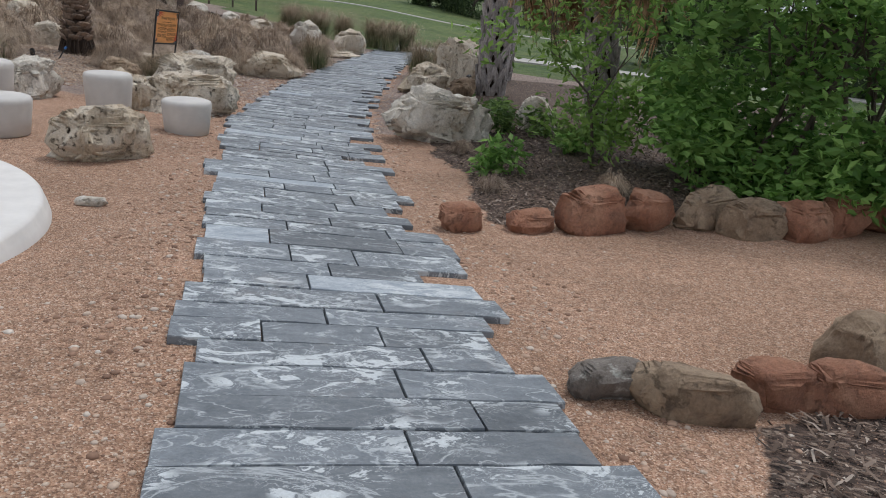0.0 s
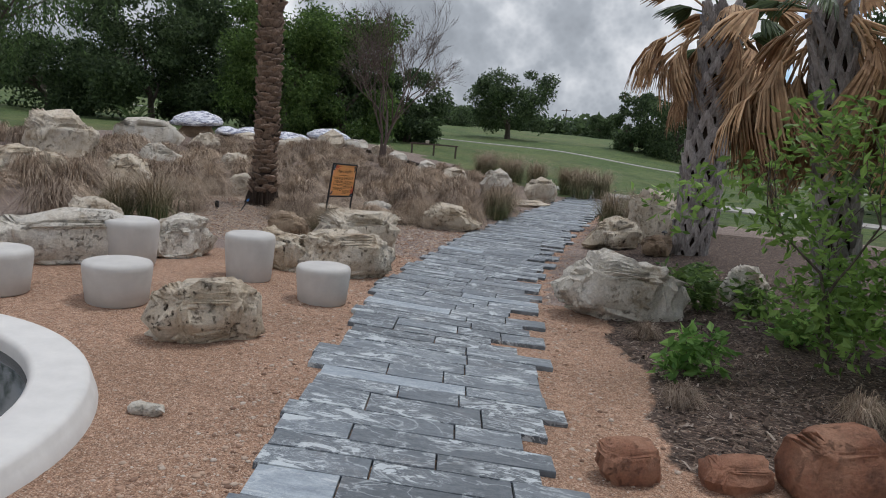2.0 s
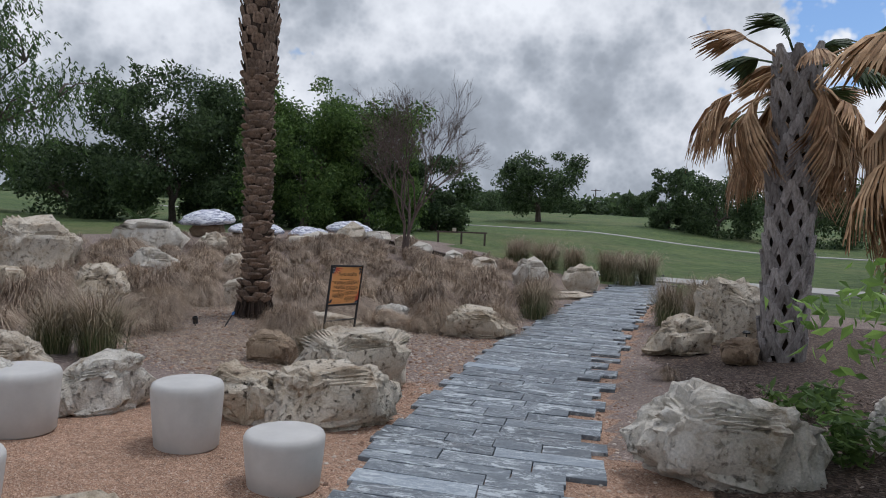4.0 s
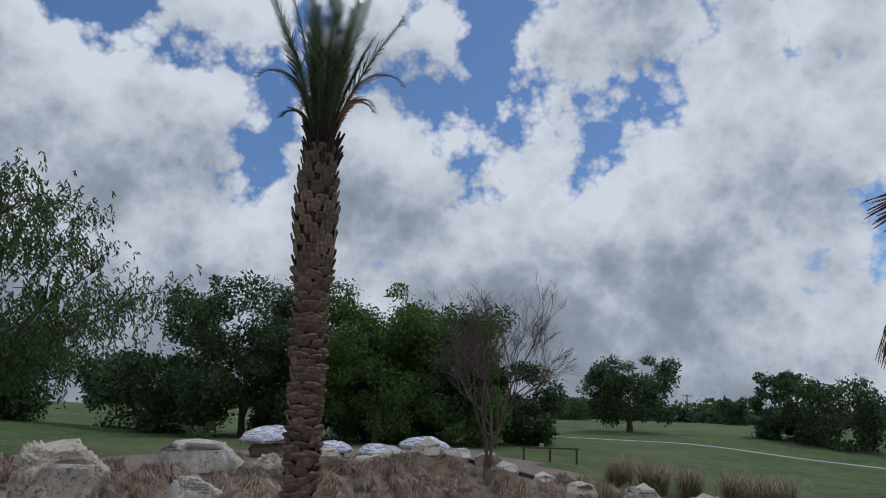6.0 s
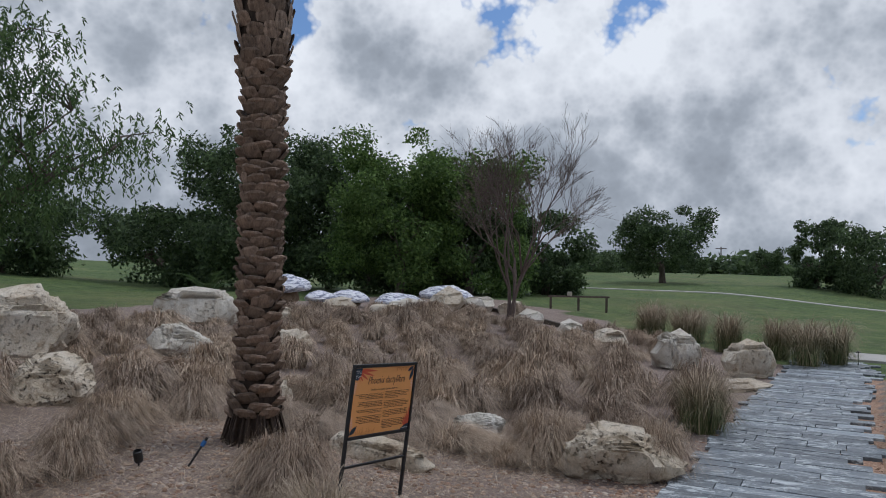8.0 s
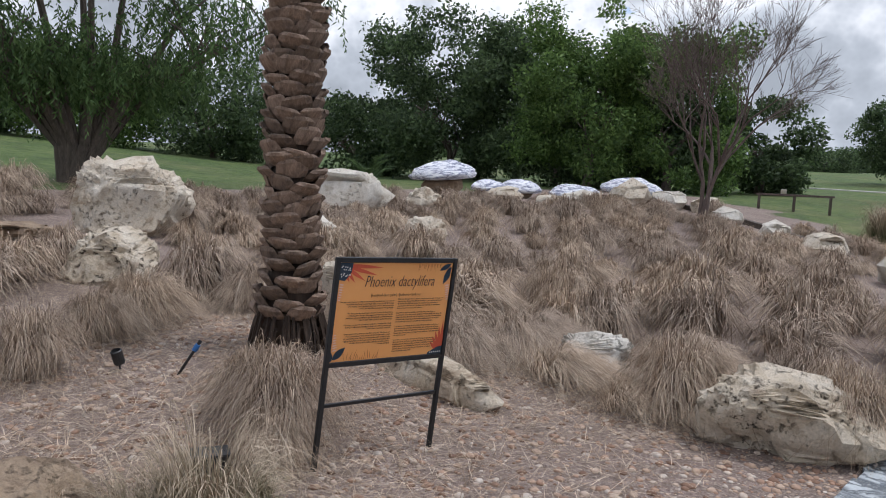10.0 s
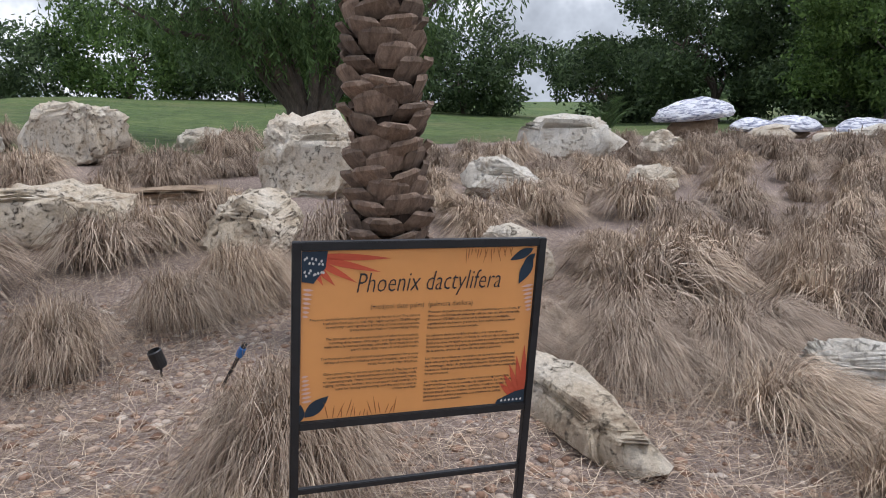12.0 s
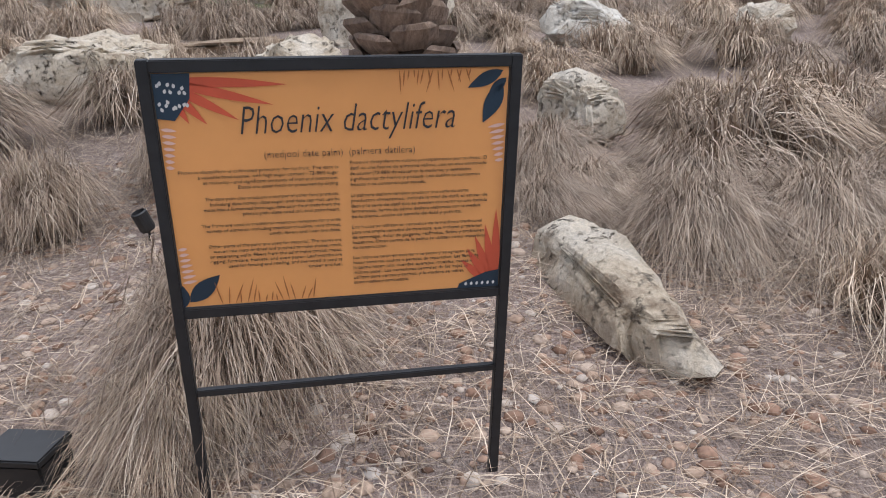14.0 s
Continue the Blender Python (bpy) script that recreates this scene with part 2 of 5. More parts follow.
def tipped(stops):
    # green at the foot, faded to straw at the tips
    def build(k):
        blade(stops)(k)
        sep = k.node("ShaderNodeSeparateXYZ")
        k.link(k.coords("object"), sep.inputs[0])
        fade = k.ramp(sep.outputs[2], (0.2, 0.0), (0.55, 0.85))
        c = k.ramp(k.island(), *stops)
        k.color(k.mix(fade, c, k.ramp(k.island(), (0, (0.20, 0.145, 0.10)), (0.6, (0.40, 0.31, 0.23)), (1, (0.55, 0.45, 0.35)))))
    return build


def leafy(dark, light, trans=0.25):
    def build(k):
        c = k.ramp(k.island(), (0, dark), (0.6, tuple((a + b) / 2 for a, b in zip(dark, light))), (1, light))
        c = k.mix(1, c, k.ramp(k.noise(k.coords(), 0.8, 3), (0.3, 0.7), (0.7, 1.25)), "MULTIPLY")
        k.color(c)
        k.b.inputs["Specular IOR Level"].default_value = 0.3
        t = k.node("ShaderNodeBsdfTranslucent")
        k.link(c, t.inputs["Color"])
        mx = k.node("ShaderNodeMixShader")
        mx.inputs[0].default_value = trans
        out = k.nt.nodes["Material Output"]
        k.link(k.b.outputs[0], mx.inputs[1])
        k.link(t.outputs[0], mx.inputs[2])
        k.link(mx.outputs[0], out.inputs["Surface"])
    return build


def plain(base, vary=0.12, scale=8, bump=0.15, dist=0.004):
    def build(k):
        p = k.coords("object")
        n = k.noise(p, scale, 6, 0.65)
        c = k.ramp(n, (0.3, tuple(v * (1 - vary) for v in base)), (0.7, tuple(min(1, v * (1 + vary)) for v in base)))
        big = k.ramp(k.noise(p, scale * 0.18, 4, 0.6), (0.3, 1 - vary), (0.7, 1.0))
        k.color(k.mix(1, c, big, "MULTIPLY"))
        k.bump(k.noise(p, scale * 5, 5, 0.7), bump, dist)
    return build


def m_bark(base, dark):
    def build(k):
        p = k.coords("object")
        n = k.noise(k.scaled(p, (9, 9, 2)), 2.0, 7, 0.7, 0.5)
        k.color(k.ramp(n, (0.3, dark), (0.7, base)))
        k.bump(n, 0.8, 0.03)
    return build


def m_boot(base, dark, tip):
    def build(k):
        p = k.coords("object")
        n = k.noise(k.scaled(p, (14, 14, 5)), 2.0, 7, 0.72, 0.4)
        c = k.ramp(n, (0.28, dark), (0.62, base), (0.8, tip))
        c = k.mix(1, c, k.ramp(k.random(), (0, 0.65), (1, 1.25)), "MULTIPLY")
        k.color(c)
        k.bump(n, 0.8, 0.02)
    return build


def m_foil(k):
    p = k.coords("object")
    n = k.noise(k.scaled(p, (1.6, 1.6, 9)), 2.6, 5, 0.6, 1.0)
    # blue-grey and white bands: sky reflections in crumpled foil, put into the colour
    k.color(k.ramp(n, (0.38, (0.20, 0.215, 0.30)), (0.47, (0.55, 0.56, 0.66)), (0.53, (0.88, 0.88, 0.92)), (0.7, (0.95, 0.95, 0.97))))
    k.bump(k.noise(k.scaled(p, (3, 3, 10)), 3.0, 6, 0.7, 1.0), 1.0, 0.08)


M = {
    "ground": material("ground", m_ground, 0.95),
    "slate": material("slate", m_slate, 0.55),
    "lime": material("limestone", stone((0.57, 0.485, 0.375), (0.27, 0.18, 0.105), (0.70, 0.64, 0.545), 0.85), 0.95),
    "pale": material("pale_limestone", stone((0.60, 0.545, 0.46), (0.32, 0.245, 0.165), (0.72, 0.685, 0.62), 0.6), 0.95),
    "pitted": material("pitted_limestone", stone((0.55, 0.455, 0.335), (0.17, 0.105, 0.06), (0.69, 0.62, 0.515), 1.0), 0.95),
    "redstone": material("red_sandstone", stone((0.30, 0.135, 0.08), (0.14, 0.07, 0.045), (0.40, 0.22, 0.14), 0.3), 0.9),
    "tanstone": material("tan_sandstone", stone((0.27, 0.19, 0.125), (0.10, 0.065, 0.045), (0.42, 0.32, 0.22), 0.4), 0.9),
    "lichen": material("lichen_stone", stone((0.16, 0.135, 0.115), (0.06, 0.05, 0.045), (0.28, 0.25, 0.22), 0.4, (0.50, 0.50, 0.45)), 0.9),
    "plaster": material("white_plaster", plain((0.66, 0.64, 0.61), 0.07, 6, 0.25, 0.003), 0.8),
    "stool": material("grey_stool", plain((0.54, 0.52, 0.49), 0.08, 6, 0.3, 0.003), 0.85),
    "water": material("dark_water", plain((0.02, 0.025, 0.03), 0.2, 2, 0.02), 0.04),
    "iron": material("black_iron", plain((0.018, 0.018, 0.02), 0.3, 30, 0.2, 0.001), 0.5),
    "plastic": material("black_plastic", plain((0.02, 0.02, 0.021), 0.2, 20, 0.1, 0.001), 0.45),
    "blue": material("blue_fitting", plain((0.03, 0.15, 0.42), 0.1), 0.4),
    "orange": material("orange_panel", plain((0.80, 0.36, 0.115), 0.04, 5, 0.03, 0.001), 0.42),
    "ink": material("ink", plain((0.03, 0.03, 0.035), 0.1), 0.6),
    "navy": material("navy_print", plain((0.015, 0.035, 0.06), 0.2), 0.5),
    "coral": material("coral_print", plain((0.62, 0.10, 0.045), 0.1), 0.5),
    "pink": material("pink_print", plain((0.78, 0.50, 0.42), 0.1), 0.5),
    "brown": material("brown_print", plain((0.42, 0.15, 0.04), 0.1), 0.5),
    "concrete": material("concrete", plain((0.42, 0.40, 0.37), 0.1, 3, 0.3), 0.9),
    "foil": material("foil_cover", m_foil, 0.42, 0.55),
    "straw": material("dry_grass", blade([(0, (0.13, 0.09, 0.065)), (0.3, (0.31, 0.235, 0.175)), (0.7, (0.47, 0.375, 0.285)), (1, (0.66, 0.56, 0.455))]), 0.8),
    "greengrass": material("green_grass", tipped([(0, (0.05, 0.075, 0.03)), (0.5, (0.12, 0.15, 0.06)), (0.85, (0.27, 0.24, 0.13)), (1, (0.42, 0.33, 0.22))]), 0.8),
    "lawn": material("lawn_grass", blade([(0, (0.05, 0.10, 0.018)), (0.6, (0.10, 0.17, 0.035)), (1, (0.19, 0.24, 0.07))]), 0.8),
    "bush": material("bush_leaf", leafy((0.07, 0.17, 0.035), (0.36, 0.58, 0.17), 0.55), 0.5),
    "shrub": material("shrub_leaf", leafy((0.08, 0.15, 0.03), (0.30, 0.46, 0.12), 0.5), 0.5),
    "oak": material("oak_leaf", leafy((0.034, 0.058, 0.027), (0.14, 0.20, 0.085), 0.35), 0.6),
    "elm": material("elm_leaf", leafy((0.05, 0.095, 0.026), (0.19, 0.29, 0.08), 0.4), 0.6),
    "pepper": material("pepper_leaf", leafy((0.04, 0.078, 0.026), (0.145, 0.225, 0.08), 0.3), 0.6),
    "bark": material("bark", m_bark((0.15, 0.12, 0.095), (0.045, 0.035, 0.03)), 0.95),
    "twig": material("twig", m_bark((0.17, 0.125, 0.105), (0.075, 0.055, 0.05)), 0.95),
    "dateboot": material("date_boot", m_boot((0.29, 0.205, 0.15), (0.06, 0.038, 0.028), (0.46, 0.365, 0.295)), 0.95),
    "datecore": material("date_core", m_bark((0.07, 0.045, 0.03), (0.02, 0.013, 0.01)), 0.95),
    "sabalboot": material("sabal_boot", m_boot((0.40, 0.365, 0.35), (0.13, 0.11, 0.10), (0.55, 0.52, 0.50)), 0.9),
    "deadfrond": material("dead_frond", blade([(0, (0.22, 0.125, 0.07)), (0.5, (0.42, 0.27, 0.155)), (1, (0.58, 0.41, 0.26))]), 0.75),
    "frond": material("green_frond", leafy((0.03, 0.05, 0.02), (0.10, 0.14, 0.05), 0.15), 0.55),
}

# ---- helpers for building ----


def mesh_of(name, verts, faces, mats, smooth=False):
    me = bpy.data.meshes.new(name)
    me.from_pydata([tuple(v) for v in verts], [], [tuple(f) for f in faces])
    for m in (mats if isinstance(mats, (list, tuple)) else [mats]):
        me.materials.append(m)
    if smooth:
        me.shade_smooth()
    return me


def part(name, data, mat, parent, label="", smooth=False):
    """One mesh object under a thing or a part; data: a bmesh or a mesh."""
    if isinstance(data, bmesh.types.BMesh):
        me = bpy.data.meshes.new(name)
        data.to_mesh(me)
        data.free()
        me.materials.append(mat)
        if smooth:
            me.shade_smooth()
    else:
        me = data
    ob = new(name, me)
    ob.parent = parent
    return tagged(ob, label)


def thing(name, label, category, m=None, group="", data=None, kind=""):
    ob = new(name, data)
    if m is not None:
        ob.matrix_basis = m
    return tagged(ob, label, category, group, kind)


def box(bm, size, m=Matrix(), bevel=0.0):
    r = bmesh.ops.create_cube(bm, size=1, matrix=m @ Matrix.Diagonal((*size, 1)))
    if bevel:
        es = {e for v in r["verts"] for e in v.link_edges}
        bmesh.ops.bevel(bm, geom=list(es), offset=bevel, segments=2, affect="EDGES")
    return bm


def lathe(profile, n=32):
    """A bmesh of revolution from (radius, height) pairs."""
    bm = bmesh.new()
    rings = []
    for r, z in profile:
        if r < 1e-6:
            rings.append([bm.verts.new((0, 0, z))])
        else:
            rings.append([bm.verts.new((r * math.cos(2 * math.pi * i / n), r * math.sin(2 * math.pi * i / n), z)) for i in range(n)])
    for a, b in zip(rings, rings[1:]):
        for i in range(n):
            j = (i + 1) % n
            if len(a) == 1 and len(b) == 1:
                continue
            if len(a) == 1:
                bm.faces.new((a[0], b[j], b[i]))
            elif len(b) == 1:
                bm.faces.new((a[i], a[j], b[0]))
            else:
                bm.faces.new((a[i], a[j], b[j], b[i]))
    bmesh.ops.recalc_face_normals(bm, faces=bm.faces)
    return bm


def tube(points, radii, n=7):
    """Verts and faces of a tapered tube along points."""
    vs, fs = [], []
    pts = [Vector(p) for p in points]
    for i, p in enumerate(pts):
        d = (pts[min(i + 1, len(pts) - 1)] - pts[max(i - 1, 0)]).normalized()
        a = d.orthogonal().normalized()
        b = d.cross(a)
        for j in range(n):
            t = 2 * math.pi * j / n
            vs.append(p + (a * math.cos(t) + b * math.sin(t)) * radii[i])
        if i:
            for j in range(n):
                fs.append(((i - 1) * n + j, (i - 1) * n + (j + 1) % n, i * n + (j + 1) % n, i * n + j))
    k = len(vs)
    fs.append(tuple(range(n - 1, -1, -1)))
    fs.append(tuple(range(k - n, k)))
    return vs, fs


def join(lists):
    vs, fs = [], []
    for v, f in lists:
        o = len(vs)
        vs.extend(v)
        fs.extend(tuple(i + o for i in q) for q in f)
    return vs, fs


# ---- the ground ----
SPINE = [(2.6, -3.6), (1.5, -1.6), (0.3, 0.7), (-0.65, 2.35), (-1.6, 3.95), (-2.5, 5.55), (-3.35, 7.05), (-4.0, 8.4), (-4.7, 10.3), (-5.25, 12.0), (-5.95, 14.7), (-6.55, 17.2), (-7.05, 19.4), (-7.6, 22.4), (-8.2, 25.2)]


def spine_at(s):
    """Point, direction on the path's middle line at s metres from its start (with smooth corners)."""
    for (a, b) in zip(SPINE, SPINE[1:]):
        d = math.dist(a, b)
        if s <= d or b == SPINE[-1]:
            t = s / d
            return Vector((a[0] + (b[0] - a[0]) * t, a[1] + (b[1] - a[1]) * t, 0)), Vector((b[0] - a[0], b[1] - a[1], 0)).normalized()
        s -= d


SPINE_LEN = sum(math.dist(a, b) for a, b in zip(SPINE, SPINE[1:]))


def off_path(x, y):
    """Signed distance from the path's middle line: positive to its right-hand side."""
    best = 1e9
    side = 0
    for a, b in zip(SPINE, SPINE[1:]):
        dx, dy = b[0] - a[0], b[1] - a[1]
        t = max(0.0, min(1.0, ((x - a[0]) * dx + (y - a[1]) * dy) / (dx * dx + dy * dy)))
        d = math.hypot(x - a[0] - t * dx, y - a[1] - t * dy)
        if d < best:
            best = d
            side = 1 if (x - a[0]) * dy - (y - a[1]) * dx > 0 else -1
    return best * side


def smooth01(t):
    t = max(0.0, min(1.0, t))
    return t * t * (3 - 2 * t)


def height(x, y):
    near = 0.0207 - 0.0545 * x - 0.064 * y
    r = math.hypot(x + 3, y - 6)
    rest = -0.32 + 0.8 * smooth01((-x - 8) / 14) + 1.8 * smooth01((r - 30) / 75) + 0.006 * max(0.0, r - 105)
    near = min(near, 2.3)
    z = rest + 0.5 * ((near - rest) + math.sqrt((near - rest) ** 2 + 0.01))
    if y < 0:
        z = min(z, 0.25)
    s = off_path(x, y)
    # the planted bed rises behind its border stones
    bed = smooth01((y - 0.72 * x - 6.45) / 1.0) * (1 - smooth01((y - 13) / 6))
    if s > 0:
        z += bed * min(0.2, 0.1 * max(0.0, s - 0.85)) + (1 - bed) * min(0.3, 0.05 * max(0.0, s - 0.8)) * (1 - smooth01((y - 16) / 8))
    # the seating circle lies a little lower
    z -= 0.13 * smooth01(1.25 - math.hypot(x + 4.9, y - 2.9) / 3.2) * smooth01((-s - 0.7) / 0.8)
    # dry bank round the date palm
    z += 0.10 * math.exp(-((x + 9.5) ** 2 + (y - 11.2) ** 2) / 1.2)
    z += 0.05 * noise.noise((x * 0.23, y * 0.23, 0.3)) * smooth01((abs(s) - 1.2) / 3)
    z += smooth01((r - 32) / 50) * 0.4 * noise.noise((x * 0.02, y * 0.02, 1.3))
    return z


def zone(x, y):
    """Weights of bare soil, mulch and lawn."""
    s = off_path(x, y)
    w = 0.35 * noise.noise((x * 0.6, y * 0.6, 4.0)) + 0.2 * noise.noise((x * 2.1, y * 2.1, 7.0))
    mulch = smooth01(min((s - 1.3 + w * 0.8) / 0.25, (y - 0.72 * x - 6.4 + w * 0.5) / 0.3, (18 - y) / 0.5)) if s > 0 else 0.0
    if s > 1.1:
        mulch = max(mulch, smooth01(min((3.25 + 0.7 * x - y + w) / 0.25, (x - 0.2 + w) / 0.25)))
    soil = 0.0
    if s < 0:
        soil = smooth01((-s * 0.8 - 2.0 + (y - 7.4) * 0.75 + 1.5 * w) / 1.0)
        soil = max(soil, smooth01((y - 13) / 3) * 0.7)
        soil = max(soil, smooth01((-x - 7.4 + w) / 0.8))
    elif y > 9 and s > 0.9:
        soil = 1.0
    # the lawn begins past the dry bank
    edge = max((-x - 0.35 * y - 16.0 + w) / 1.0, (y + 0.55 * x - 18.3 + w) / 1.0)
    lawn = smooth01(max(edge, x - 9 + w))
    return soil, mulch, lawn


def spread(lo, hi, a, b, fine, grow=1.25):
    """Grid lines: fine between a and b, growing outside."""
    xs = list(np.arange(a, b + 1e-6, fine))
    st = fine
    while xs[-1] < hi:
        st *= grow
        xs.append(min(hi, xs[-1] + st))
    st = fine
    while xs[0] > lo:
        st *= grow
        xs.insert(0, max(lo, xs[0] - st))
    return xs


def build_ground():
    xs, ys = spread(-900, 900, -15, 4, 0.14, 1.18), spread(-700, 1100, -1, 20, 0.14, 1.18)
    vs, zs = [], []
    for y in ys:
        for x in xs:
            vs.append((x, y, height(x, y)))
            zs.append(zone(x, y))
    n = len(xs)
    fs = [(j * n + i, j * n + i + 1, (j + 1) * n + i + 1, (j + 1) * n + i) for j in range(len(ys) - 1) for i in range(n - 1)]
    me = mesh_of("ground", vs, fs, M["ground"], True)
    for k, name in enumerate(("soil", "mulch", "lawn")):
        at = me.attributes.new(name, "FLOAT", "POINT")
        at.data.foreach_set("value", [z[k] for z in zs])
    tagged(new("ground", me), "tan crushed granite ground passing into mulch, dry soil and green lawn", "ground", kind="structure")


build_ground()


def strip(name, pts, width, lift, mat, label, category):
    """A paved band along points, laid on the ground with a small thickness."""
    vs, fs = [], []
    fine = []
    for a, b in zip(pts, pts[1:]):
        m = max(2, int(math.dist(a, b) / 0.8))
        fine += [(a[0] + (b[0] - a[0]) * i / m, a[1] + (b[1] - a[1]) * i / m) for i in range(m)]
    fine.append(pts[-1])
    for i, p in enumerate(fine):
        q, r = fine[max(0, i - 1)], fine[min(len(fine) - 1, i + 1)]
        d = Vector((r[0] - q[0], r[1] - q[1])).normalized()
        nx, ny = d.y, -d.x
        for k, (side, dz) in enumerate(((-1, -0.15), (-1, lift), (1, lift), (1, -0.15))):
            x, y = p[0] + nx * side * width / 2, p[1] + ny * side * width / 2
            vs.append((x, y, height(x, y) + dz))
        if i:
            o = (i - 1) * 4
            for k in range(3):
                fs.append((o + k, o + k + 1, o + k + 5, o + k + 4))
    return tagged(new(name, mesh_of(name, vs, fs, mat)), label, category, kind="structure")


strip("pavement", [(-10.5, 26.6), (-8.5, 26.5), (-2, 26.6), (10, 27.5), (40, 30)], 1.7, 0.05, M["concrete"], "pale concrete garden walk beside the lawn", "pavement")
strip("pavement_far", [(-60, 46), (-34, 48), (-20, 50), (0, 50), (40, 46), (90, 40)], 0.7, 0.04, M["concrete"], "far concrete walk across the lawn", "pavement")

# ---- rocks ----


def rock_mesh(size, seed, mat, sub=4, block=0.55, rough=0.16):
    bm = bmesh.new()
    bmesh.ops.create_icosphere(bm, subdivisions=sub, radius=1)
    off = Vector((seed * 3.7, seed * 1.3, seed * 7.1))
    rnd = random.Random(seed)
    mean = abs(size[0] * size[1] * size[2]) ** (1 / 3)
    even = Vector((size[0] / mean, size[1] / mean, size[2] / mean))
    cuts = [(Vector((rnd.gauss(0, 1), rnd.gauss(0, 1), rnd.gauss(0, 0.8))).normalized(), rnd.uniform(0.74, 0.98)) for _ in range(6)]
    for v in bm.verts:
        p = v.co.copy()
        e = 1 - block
        q = Vector([math.copysign(abs(c) ** e, c) for c in p])
        q *= 1 / max(0.75, q.length * 0.78)
        for nrm, d in cuts:
            o = q.dot(nrm) - d
            if o > 0:
                q -= nrm * o * 0.85
        g = q * even
        f = noise.fractal(g * 1.3 + off, 1.0, 2.1, 3) * rough * 1.2 + noise.fractal(g * 4.0 + off, 0.8, 2.2, 5) * rough * 0.7
        # hollows and pits
        f -= rough * (0.5 * max(0.0, noise.noise(g * 5.5 + off) - 0.15) + 0.28 * abs(noise.noise(g * 9.0 + off)))
        q += p.normalized() * f
        v.co = Vector((q.x * size[0] / 2.15, q.y * size[1] / 2.15, max(-0.16 * size[2], q.z * size[2] / 1.9 + 0.36 * size[2])))
    me = bpy.data.meshes.new("boulder")
    bm.to_mesh(me)
    bm.free()
    me.materials.append(mat)
    me.shade_smooth()
    return me


def rock(x, y, size, rz, seed, mat, label, name="boulder", category="boulder", tilt=(0, 0), sink=0.0, group="", block=0.6, rough=0.2, sub=5):
    me = rock_mesh(size, seed, M[mat], sub, block, rough)
    me.set_sharp_from_angle(angle=radians(48))
    return thing(name, label, category, pose(x, y, height(x, y) - sink, tilt[0], tilt[1], rz), group, me)


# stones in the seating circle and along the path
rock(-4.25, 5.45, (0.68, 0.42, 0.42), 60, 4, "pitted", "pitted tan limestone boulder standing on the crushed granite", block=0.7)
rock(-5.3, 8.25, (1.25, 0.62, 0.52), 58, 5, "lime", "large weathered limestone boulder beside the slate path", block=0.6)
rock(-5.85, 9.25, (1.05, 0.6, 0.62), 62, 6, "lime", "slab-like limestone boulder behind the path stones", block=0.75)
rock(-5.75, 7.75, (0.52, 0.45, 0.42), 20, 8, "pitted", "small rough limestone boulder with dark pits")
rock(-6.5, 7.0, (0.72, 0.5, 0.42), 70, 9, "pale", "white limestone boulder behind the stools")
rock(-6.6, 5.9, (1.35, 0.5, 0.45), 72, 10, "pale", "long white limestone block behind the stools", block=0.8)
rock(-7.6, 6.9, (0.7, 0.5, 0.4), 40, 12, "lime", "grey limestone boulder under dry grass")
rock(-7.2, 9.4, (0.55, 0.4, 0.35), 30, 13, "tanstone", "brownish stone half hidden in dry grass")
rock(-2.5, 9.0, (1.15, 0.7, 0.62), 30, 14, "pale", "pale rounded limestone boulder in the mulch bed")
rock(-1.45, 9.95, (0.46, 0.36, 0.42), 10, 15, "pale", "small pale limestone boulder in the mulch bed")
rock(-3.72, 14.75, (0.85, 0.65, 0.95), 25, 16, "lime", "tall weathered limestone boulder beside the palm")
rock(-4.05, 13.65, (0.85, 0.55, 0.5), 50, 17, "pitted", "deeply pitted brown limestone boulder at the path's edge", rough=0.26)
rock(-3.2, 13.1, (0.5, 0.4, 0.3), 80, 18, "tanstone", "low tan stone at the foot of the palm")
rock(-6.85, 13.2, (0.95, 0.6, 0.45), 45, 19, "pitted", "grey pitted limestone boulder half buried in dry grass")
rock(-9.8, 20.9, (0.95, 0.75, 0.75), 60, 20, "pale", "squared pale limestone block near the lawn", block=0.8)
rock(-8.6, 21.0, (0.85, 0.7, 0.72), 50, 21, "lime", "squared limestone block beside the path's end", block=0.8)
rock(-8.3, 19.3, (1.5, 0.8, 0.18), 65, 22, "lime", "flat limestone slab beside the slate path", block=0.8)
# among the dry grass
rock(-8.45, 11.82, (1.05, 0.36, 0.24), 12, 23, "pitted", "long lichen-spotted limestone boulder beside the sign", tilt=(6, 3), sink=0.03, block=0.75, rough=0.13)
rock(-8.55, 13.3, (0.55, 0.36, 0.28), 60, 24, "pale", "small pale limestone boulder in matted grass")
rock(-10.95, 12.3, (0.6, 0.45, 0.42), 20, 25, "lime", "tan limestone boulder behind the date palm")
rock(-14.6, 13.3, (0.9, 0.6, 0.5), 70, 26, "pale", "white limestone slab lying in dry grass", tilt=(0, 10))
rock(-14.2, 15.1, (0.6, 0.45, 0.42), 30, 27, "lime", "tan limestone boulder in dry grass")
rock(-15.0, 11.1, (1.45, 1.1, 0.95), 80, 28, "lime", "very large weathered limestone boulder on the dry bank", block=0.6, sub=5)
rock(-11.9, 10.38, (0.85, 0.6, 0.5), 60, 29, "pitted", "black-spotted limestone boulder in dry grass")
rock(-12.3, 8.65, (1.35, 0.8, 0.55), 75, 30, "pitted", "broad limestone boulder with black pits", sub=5)
